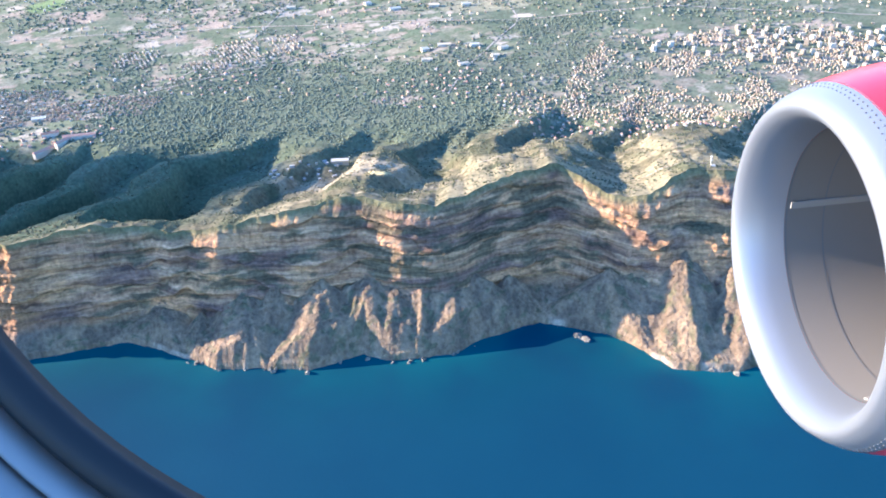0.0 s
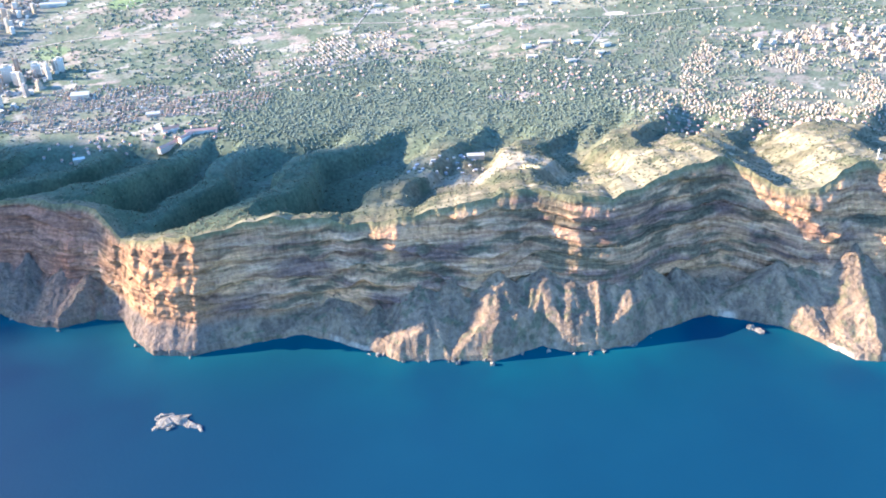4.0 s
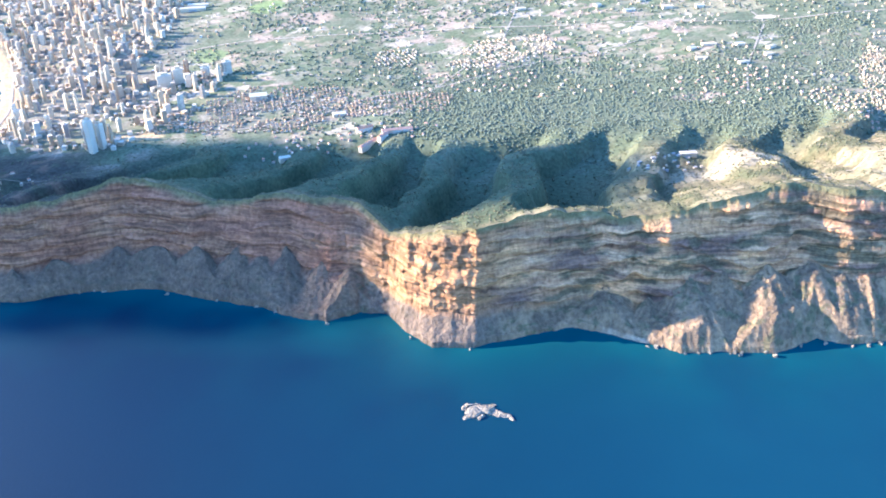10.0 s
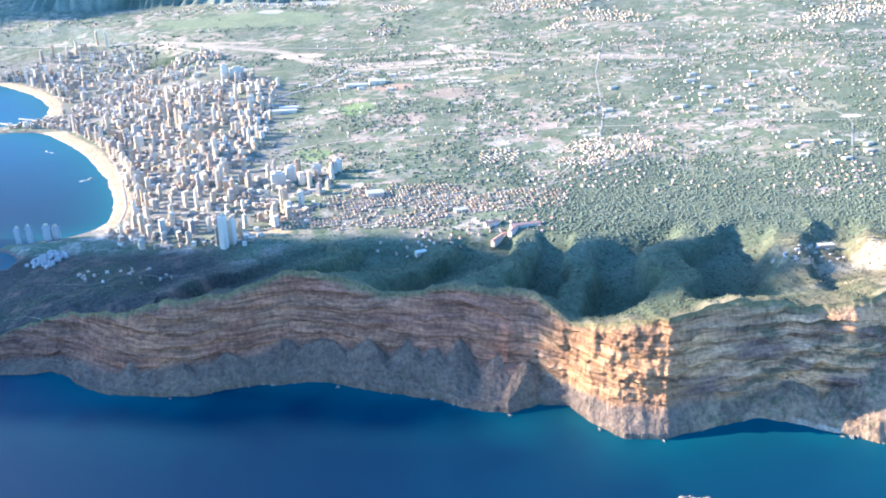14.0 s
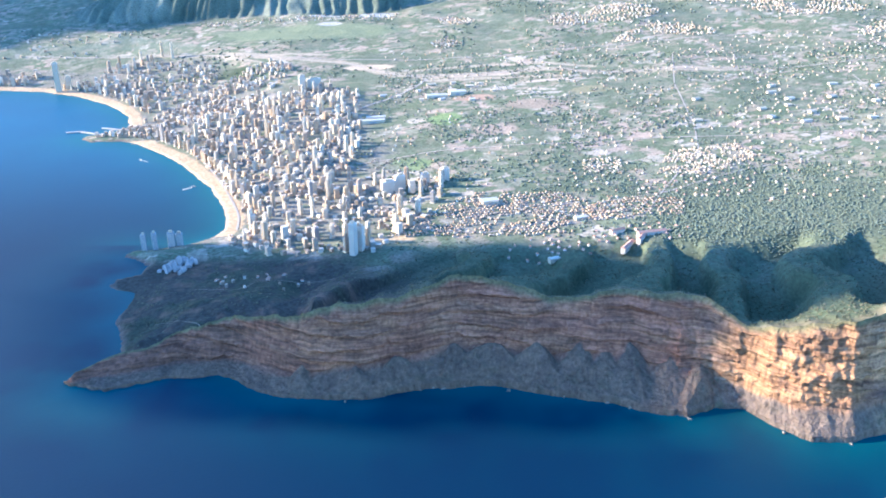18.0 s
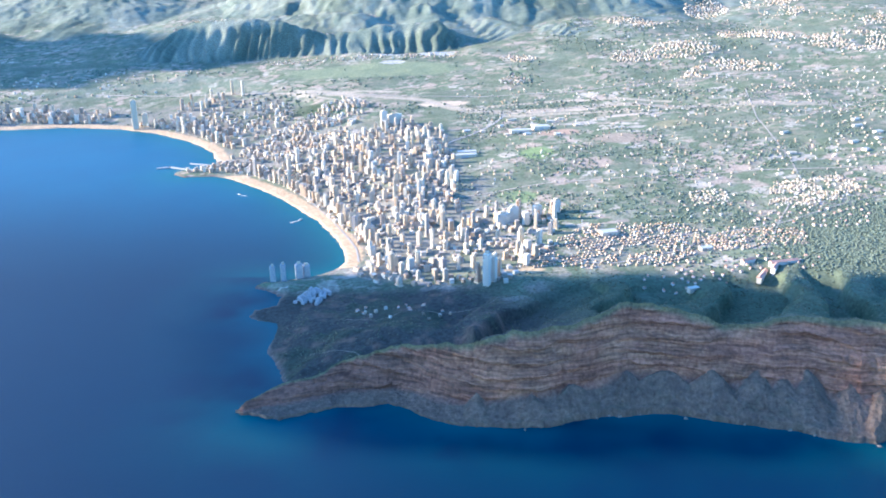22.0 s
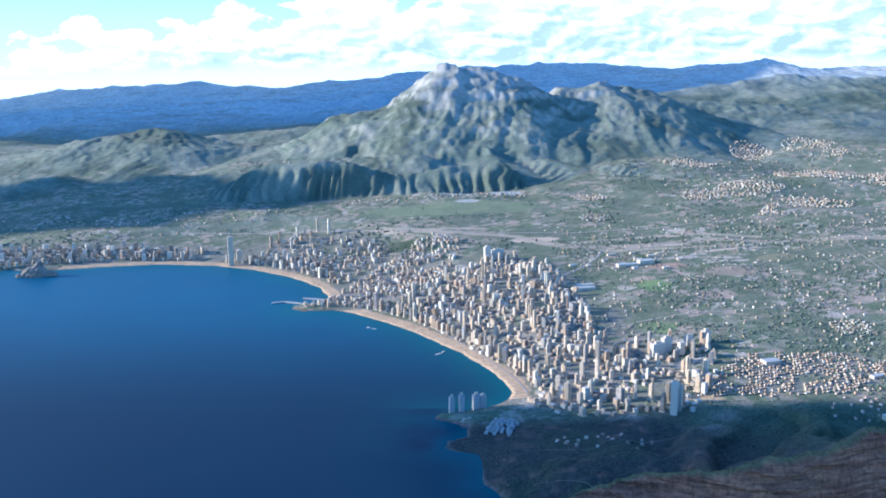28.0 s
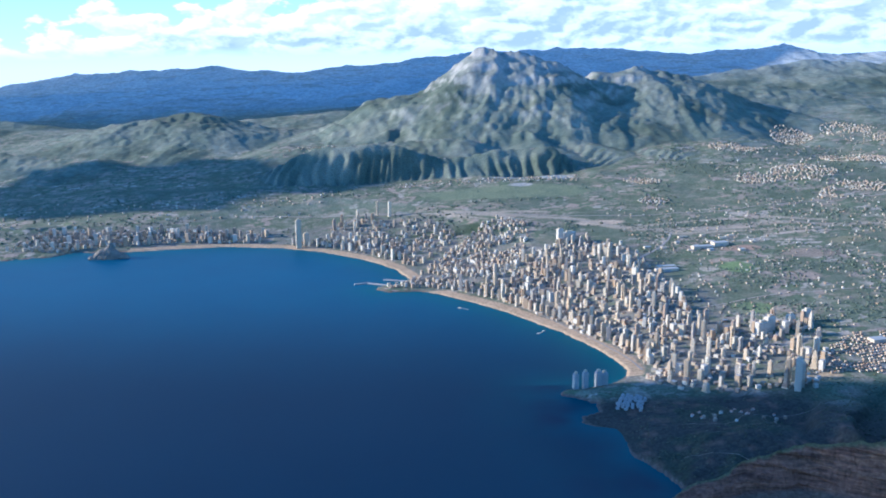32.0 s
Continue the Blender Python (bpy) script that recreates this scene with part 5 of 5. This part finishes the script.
# long hotel buildings with red roofs at the foot of the ridge
for x, y, w, turn in ((-322, 648, 26, 0.25), (-345, 632, 22, 1.0), (-332, 640, 16, 1.0), (-350, 655, 14, 0.5)):
    base = new("hotel_wing")
    part("wall", box(bmesh.new(), 0, 0, -2, w, 4, 5.0, 0.05), M_WHITE, base)
    bm = bmesh.new()
    v = [bm.verts.new(q) for q in ((-w * 0.52, -2.3, 3), (w * 0.52, -2.3, 3), (w * 0.52, 2.3, 3), (-w * 0.52, 2.3, 3), (-w * 0.5, 0, 4.4), (w * 0.5, 0, 4.4))]
    for f in ((0, 1, 5, 4), (2, 3, 4, 5), (1, 2, 5), (3, 0, 4)):
        bm.faces.new([v[i] for i in f])
    part("roof", bm, M_VROOF, base)
    z, _ = on_land(np.array([[x, y]]))
    base.matrix_basis = Matrix.Translation((x, y, float(z[0]))) @ Matrix.Rotation(turn, 4, "Z")
    tagged(base, "long low white hotel wing with an orange tiled roof", "hotel", "hotel wings at the ridge")


# ---------------------------------------------------------------- roads
def road(name, points, width, mat, label, lift=0.35):
    pts = np.array(points, float)
    seg = np.r_[0, np.cumsum(np.hypot(*np.diff(pts, axis=0).T))]
    s = np.arange(0, seg[-1], 4.0)
    x, y = np.interp(s, seg, pts[:, 0]), np.interp(s, seg, pts[:, 1])
    w = max(3, int(24 / 4)) * 2 + 1
    ker = np.hanning(w + 2)[1:-1]
    ker /= ker.sum()
    pad = lambda a: np.convolve(np.pad(a, w // 2, mode="edge"), ker, "valid")
    x, y = pad(x), pad(y)
    tx, ty = np.gradient(x), np.gradient(y)
    n = np.hypot(tx, ty) + 1e-9
    cols = np.linspace(-0.5, 0.5, 4) * width * 0.66
    gx, gy = x[:, None] - ty[:, None] / n[:, None] * cols, y[:, None] + tx[:, None] / n[:, None] * cols
    gz = land_z(gx, gy) + 0.55 * lift
    ob = grid_mesh(name, gx, gy, gz, None, mat)
    return tagged(ob, label, "road", kind="structure")


M_PATH = material("trodden_earth", (0.22, 0.17, 0.12), 0.95)[0]
road("road_1", [(-1250, 1500), (-1003, 1466), (-880, 1424), (-736, 1368), (-652, 1332), (-571, 1254), (-512, 1239), (-349, 1249), (-262, 1209), (-60, 1195), (300, 1240), (700, 1300)], 5, M_TRACK, "broad pale motorway across the plain", 0.9)
road("road_7", [(-760, 1385), (-652, 1353), (-560, 1342), (-447, 1337), (-285, 1363), (-201, 1378), (60, 1420)], 4, M_ROAD, "grey trunk road beyond the motorway", 0.8)
road("road_2", [(-600, 865), (-499, 896), (-258, 911), (-74, 907), (58, 894), (230, 920), (437, 885)], 3.0, M_TRACK, "pale road across the fields", 0.7)
road("road_3", [(-320, 690), (-285, 760), (-225, 860), (-205, 960), (-190, 1120), (-150, 1300)], 2.4, M_TRACK, "straight pale country road", 0.7)
road("road_4", [(-560, 690), (-460, 668), (-400, 690), (-350, 732), (-290, 748), (-200, 800), (-60, 860)], 2.6, M_ROAD, "asphalt road past the housing estates", 0.7)
road("road_5", [(-16, 700), (0, 760), (30, 830), (58, 894), (40, 1000), (60, 1150)], 2.4, M_TRACK, "pale road up the valley", 0.7)
road("road_6", [(-640, 1010), (-612, 1074), (-571, 1128), (-540, 1185), (-524, 1236)], 6, M_ROAD, "grey main road from the resort to the motorway", 0.7)
road("track", [(-30, 512), (20, 516), (62, 502), (110, 486), (170, 484), (260, 490)], 1.6, M_TRACK, "pale dirt track along the plateau's edge", 0.5)
road("track", [(-700, 575), (-660, 560), (-640, 585), (-600, 590), (-560, 610)], 0.9, M_PATH, "pale dirt track over the headland", 0.5)
road("track", [(-715, 520), (-690, 515), (-668, 500), (-655, 490)], 0.8, M_PATH, "faint path over the dark headland", 0.5)
road("promenade", [(-694, 705), (-700, 745), (-716, 786), (-740, 842), (-774, 909), (-815, 976), (-866, 1020)], 3.0, M_ROAD, "paved promenade between the beach and the towers", 0.8)


# ---------------------------------------------------------------- trees and scrub
ICO = bmesh.new()
bmesh.ops.create_icosphere(ICO, subdivisions=1, radius=1.0)
ICO_V = np.array([v.co[:] for v in ICO.verts])
ICO_F = np.array([[v.index for v in f.verts] for f in ICO.faces])
ICO.free()


def growth(name, label, p, z, r, tall, mat, seed, kind_word):
    """Many crowns, each a lumpy clump of its own shape."""
    rng = np.random.RandomState(seed)
    n = len(p)
    v = ICO_V[None] * (1 + rng.uniform(-0.35, 0.35, (n, len(ICO_V), 1)))
    v = v * np.stack([r * rng.uniform(0.8, 1.3, n), r * rng.uniform(0.8, 1.3, n), tall], -1)[:, None]
    v = v + np.stack([p[:, 0], p[:, 1], z + tall * 0.55], -1)[:, None]
    f = (ICO_F[None] + (np.arange(n) * len(ICO_V))[:, None, None]).reshape(-1, 3)
    me = bpy.data.meshes.new(name)
    me.vertices.add(n * len(ICO_V))
    me.vertices.foreach_set("co", v.astype(np.float32).ravel())
    me.loops.add(f.size)
    me.loops.foreach_set("vertex_index", f.astype(np.int32).ravel())
    me.polygons.add(len(f))
    me.polygons.foreach_set("loop_start", np.arange(0, f.size, 3, dtype=np.int32))
    me.update(calc_edges=True)
    me.materials.append(mat)
    return tagged(new(name, me), label, kind_word, kind="stuff")


def plant(name, label, lo, hi, count, want, r, seed, mat, kind_word, tall=0.9):
    rng = np.random.RandomState(seed)
    p = rng.uniform(lo, hi, (count, 2))
    p = p[rng.rand(count) < want(p[:, 0], p[:, 1])]
    z, sd = on_land(p)
    p, z = p[sd > 6], z[sd > 6]
    rr = r * rng.uniform(0.6, 1.5, len(p))
    return growth(name, label, p, z, rr, rr * tall * rng.uniform(0.8, 1.3, len(p)), mat, seed, kind_word)


def behind(x, y):
    d = y - crest_y(x)
    return (1 - 0.75 * smooth(-500, -590, x)) * np.where(d > 3, 1, 0) * (1 - smooth(130, 200, d)) * (0.25 + 0.75 * smooth(-0.1, 0.3, fbm(x / 14, y / 14, 145, 4)))


plant("pine_wood", "dense green pine wood between the ridge and the plain", (-350, 580), (160, 900), 72000, lambda x, y: forest_amount(x, y) * (0.35 + 0.65 * smooth(-0.1, 0.3, fbm(x / 16, y / 16, 156, 3))) * 0.8, 0.78, 91, M_TREE, "trees", 0.6)
plant("garden_trees", "dark garden trees and hedges between the houses", (-600, 640), (520, 1300), 46000, lambda x, y: 0.6 * smooth(-0.25, 0.3, fbm(x / 50, y / 50, 139, 3)) * (1 - 0.35 * town_amount(x, y)), 1.05, 92, M_TREE, "trees", 0.7)
plant("far_trees", "far groves and hedges on the plain", (-1900, 1250), (1000, 1900), 30000, lambda x, y: 0.5 * smooth(-0.1, 0.3, fbm(x / 80, y / 80, 155, 3)) * (1 - smooth(1640, 1700, y) * (x < -420)) * (1 - 0.9 * (np.hypot((x + 745) / 190, (y - 1555) / 62) < 1)), 1.6, 93, M_TREE, "trees", 0.7)
plant("scrub", "low scrub bushes on the ridge's back", (-740, 400), (420, 680), 60000, behind, 0.5, 94, M_BUSH, "bushes", 0.7)


# ---------------------------------------------------------------- jet engine under the wing, beside the start of the path
def lathe(bm, profile, axis_m, n=72):
    rings = []
    for s, r in profile:
        rings.append([bm.verts.new(axis_m @ Vector((s, r * math.cos(2 * math.pi * k / n), r * math.sin(2 * math.pi * k / n)))) for k in range(n)])
    for a, b in zip(rings, rings[1:]):
        for k in range(n):
            f = bm.faces.new((a[k], a[(k + 1) % n], b[(k + 1) % n], b[k]))
            f.smooth = True
    return bm


def build_engine():
    m_lip = material("polished_lip", (0.25, 0.26, 0.275), 0.42, 0.6)[0]
    m_red = material("red_cowl", (0.62, 0.02, 0.03), 0.3, 0.0, 0.5)[0]
    m_liner = material("grey_liner", (0.15, 0.135, 0.115), 0.6)[0]
    m_strip = material("pale_sealant", (0.24, 0.22, 0.19), 0.6)[0]
    m_seam = material("dark_seam", (0.12, 0.12, 0.12), 0.6)[0]
    m_fan = material("dark_titanium", (0.10, 0.10, 0.11), 0.35, 0.8)[0]
    base = new("jet_engine")
    ident = Matrix.Identity(4)
    lip = [(0.34, 0.885), (0.22, 0.905), (0.12, 0.93), (0.05, 0.965), (0.01, 1.0), (0.0, 1.03), (0.02, 1.065), (0.08, 1.11), (0.2, 1.16)]
    part("lip", lathe(bmesh.new(), lip, ident), m_lip, base, "polished silver intake lip")
    part("cowl", lathe(bmesh.new(), [(0.2, 1.161), (0.34, 1.197), (0.56, 1.236), (0.8, 1.26), (1.4, 1.29), (2.2, 1.28), (3.0, 1.18), (3.8, 0.98), (3.8, 0.9)], ident), m_red, base, "glossy red engine cowl")
    part("liner", lathe(bmesh.new(), [(0.34, 0.884), (0.6, 0.872), (1.0, 0.87), (1.5, 0.88)], ident), m_liner, base, "matt grey acoustic liner")
    for s0, r in ((0.345, 0.8815), (0.62, 0.8695), (0.2, 1.163)):
        part("seam", lathe(bmesh.new(), [(s0, r), (s0 + 0.012, r)], ident), m_seam, base)
    for a in (-0.06, 2.05, 4.15):
        bm = bmesh.new()
        m = Matrix.Rotation(a, 4, "X")
        bmesh.ops.create_cube(bm, size=1.0, matrix=m @ Matrix.Translation((0.92, 0.866, 0)) @ Matrix.Diagonal((1.1, 0.014, 0.05, 1)))
        part("liner_strip", bm, m_strip, base)
    bm = bmesh.new()
    for ring in range(2):
        for k in range(150):
            a = 2 * math.pi * k / 150
            bmesh.ops.create_cube(bm, size=0.007, matrix=Matrix.Rotation(a, 4, "X") @ Matrix.Translation((0.14 + ring * 0.03, 1.137 + ring * 0.012, 0)))
    tagged(part("rivet_rows", bm, m_seam, base), kind="stuff")
    bm = bmesh.new()
    bmesh.ops.create_cone(bm, cap_ends=True, segments=40, radius1=0.26, radius2=0.02, depth=0.5, matrix=Matrix.Translation((1.2, 0, 0)) @ Matrix.Rotation(radians(-90), 4, "Y"))
    part("spinner", bm, m_fan, base)
    for k in range(24):
        bm = bmesh.new()
        bmesh.ops.create_cube(bm, size=1.0, matrix=Matrix.Rotation(2 * math.pi * k / 24, 4, "X") @ Matrix.Translation((1.45, 0.55, 0)) @ Matrix.Rotation(0.6, 4, "Y") @ Matrix.Diagonal((0.02, 0.64, 0.2, 1)))
        part("fan_blade", bm, m_fan, base)
    part("fan_hub", lathe(bmesh.new(), [(1.55, 0.88), (1.55, 0.05)], ident), m_fan, base)
    base.matrix_basis = ENGINE_AT @ Matrix.Rotation(radians(ENGINE_YAW), 4, "Z") @ Matrix.Rotation(radians(ENGINE_DIP), 4, "Y")
    return tagged(base, "silver-lipped jet engine with a red cowl beside the cabin window", "jet engine")


# place, ahead and to the right of the first eye
start = look(*PATH[0][1:3], PATH[0][3])
ENGINE_YAW, ENGINE_DIP = 6.5, -2.8
ENGINE_AT = Matrix.Translation(start @ Vector((2.235, -0.13, -5.40)))
build_engine()


def build_cabin_window(across, upright, wide, high, away):
    """The pane's surround close before the first eye: a black rubber seal within a pale moulded bezel."""
    base = new("cabin_window")

    def ring(profile, n=96):
        bm = bmesh.new()
        rings = []
        for out, depth in profile:
            rings.append([bm.verts.new((across + (wide + out) * math.cos(2 * math.pi * k / n), upright + (high + out) * math.sin(2 * math.pi * k / n), -away + depth)) for k in range(n)])
        for a, b in zip(rings, rings[1:] + rings[:1]):
            for k in range(n):
                bm.faces.new((a[k], a[(k + 1) % n], b[(k + 1) % n], b[k])).smooth = True
        return bm

    m_seal = material("black_rubber", (0.012, 0.013, 0.014), 0.55)[0]
    m_bezel = material("pale_plastic", (0.22, 0.215, 0.21), 0.5)[0]
    part("seal", ring([(0.0, -0.004), (0.002, 0.004), (0.012, 0.006), (0.016, 0.001), (0.014, -0.004)]), m_seal, base, "black rubber window seal")
    part("reveal", ring([(0.0165, -0.002), (0.024, 0.006), (0.026, 0.006), (0.026, -0.004)]), m_bezel, base, "pale inner reveal")
    part("bezel", ring([(0.0265, -0.003), (0.030, 0.012), (0.060, 0.030), (0.075, 0.032), (0.075, -0.004)]), m_bezel, base, "pale moulded bezel")
    base.matrix_basis = start
    return tagged(base, "oval cabin window surround with a black rubber seal", "window surround")


build_cabin_window(0.04, 0.08, 0.2355, 0.199, 0.30)


# ---------------------------------------------------------------- harbour, boats, mast, quarry works
def boat(x, y, s, turn, label):
    base = new("boat")
    bm = bmesh.new()
    v = []
    for z, w in ((0.0, 0.7), (0.9, 1.0)):
        for px, py in ((-3, -0.8), (1.2, -0.9), (3.4, 0), (1.2, 0.9), (-3, 0.8)):
            v.append(bm.verts.new((px * s, py * w * s, z * s)))
    bm.faces.new(v[4::-1]), bm.faces.new(v[5:])
    for k in range(5):
        bm.faces.new((v[k], v[(k + 1) % 5], v[5 + (k + 1) % 5], v[5 + k]))
    part("hull", bm, M_WHITE, base)
    part("cabin", box(bmesh.new(), -0.6 * s, 0, 0.9 * s, 2.4 * s, 1.1 * s, 0.9 * s, 0.08), M_WHITE, base)
    bm = bmesh.new()
    v = [bm.verts.new(q) for q in ((-3.2 * s, -0.5 * s, 0.05), (-3.2 * s, 0.5 * s, 0.05), (-16 * s, 1.6 * s, 0.05), (-16 * s, -1.6 * s, 0.05))]
    bm.faces.new(v)
    part("wake", bm, M_WHITE, base)
    base.matrix_basis = Matrix.Translation((x, y, 0.05)) @ Matrix.Rotation(turn, 4, "Z")
    return tagged(base, label, "boat", "boats in the bay")


boat(-862, 940, 0.75, 2.6, "small white motorboat with a wake in the bay")
boat(-772, 842, 0.8, 0.8, "white excursion boat near the long beach")
boat(-848, 975, 0.7, 2.4, "white boat lying off the beach")


def mole(points, w, label):
    base = new("harbour_mole")
    for (ax, ay), (bx, by) in zip(points, points[1:]):
        bm = bmesh.new()
        n = math.hypot(bx - ax, by - ay)
        bmesh.ops.create_cube(bm, size=1.0, matrix=Matrix.Translation(((ax + bx) / 2, (ay + by) / 2, 0.2)) @ Matrix.Rotation(math.atan2(by - ay, bx - ax), 4, "Z") @ Matrix.Diagonal((n + w * 0.8, w, 2.6, 1)))
        part("pier_segment", bm, M_GREY, base)
    return tagged(base, label, "pier", "harbour moles")


mole([(-950, 1052), (-985, 1068), (-1000, 1062)], 3.0, "grey concrete harbour mole below the old town")
mole([(-930, 1075), (-962, 1086)], 2.5, "short inner harbour mole of grey concrete")

base = new("radio_mast")
tube(bm := bmesh.new(), 0, 0, -1, 0.35, 0.15, 9, 8)
part("pole", bm, M_WHITE, base)
for k, zz in enumerate((4.5, 6.5)):
    part("antenna_drum", tube(bmesh.new(), 0, 0, zz, 0.7, 0.7, 0.8, 12), M_WHITE, base)
part("hut", box(bmesh.new(), 1.8, 0, -1, 2.4, 1.8, 2.4, 0.05), M_WHITE, base)
base.location = (150, 474, float(on_land(np.array([[150.0, 474.0]]))[0][0]))
tagged(base, "white radio mast with a hut on the cliff's rim", "mast")

rng = np.random.RandomState(141)
pts = scatter(rng, ellipse(-116, 560, 34, 20, 0.5), 22, 5.5)
for (x, y), z in zip(pts, on_land(pts)[0]):
    base = new("works_building")
    w, d, h = rng.uniform(1.6, 3.6), rng.uniform(1.2, 2.0), rng.uniform(0.7, 1.4)
    part("wall", box(bmesh.new(), 0, 0, -1, w, d, h + 1, 0.04), M_GREY if rng.rand() < 0.5 else M_CREAM, base)
    part("roof", box(bmesh.new(), 0, 0, h, w * 1.06, d * 1.06, 0.18), M_CREAM if rng.rand() < 0.3 else M_GREY, base)
    base.matrix_basis = Matrix.Translation((x, y, z)) @ Matrix.Rotation(rng.uniform(0, 0.8), 4, "Z")
    tagged(base, "small grey works building in the hollow by the quarry", "building", "works buildings")

# terraces of pale houses stepping down the headland
rng = np.random.RandomState(143)
for r in range(8):
    for q in range(6):
        if rng.rand() < 0.18:
            continue
        x, y = -738 + q * 3.6 + r * 1.4 + rng.normal(0, 0.5), 618 + r * 3.3 - q * 1.2 + rng.normal(0, 0.5)
        base = new("terrace_house")
        h = rng.uniform(1.2, 2.6)
        part("wall", box(bmesh.new(), 0, 0, -2, rng.uniform(2.4, 3.4), rng.uniform(2.0, 2.8), h + 2, 0.05), M_GREY, base)
        part("roof", box(bmesh.new(), 0, 0.3, h, 2.1, 1.6, rng.uniform(0.3, 0.9), 0.03), M_GREY, base)
        z = float(on_land(np.array([[x, y]]))[0][0])
        base.matrix_basis = Matrix.Translation((x, y, z)) @ Matrix.Rotation(-0.25 + rng.normal(0, 0.1), 4, "Z")
        tagged(base, "pale grey terraced house stepping down the headland", "house", "stepped pale terraces")
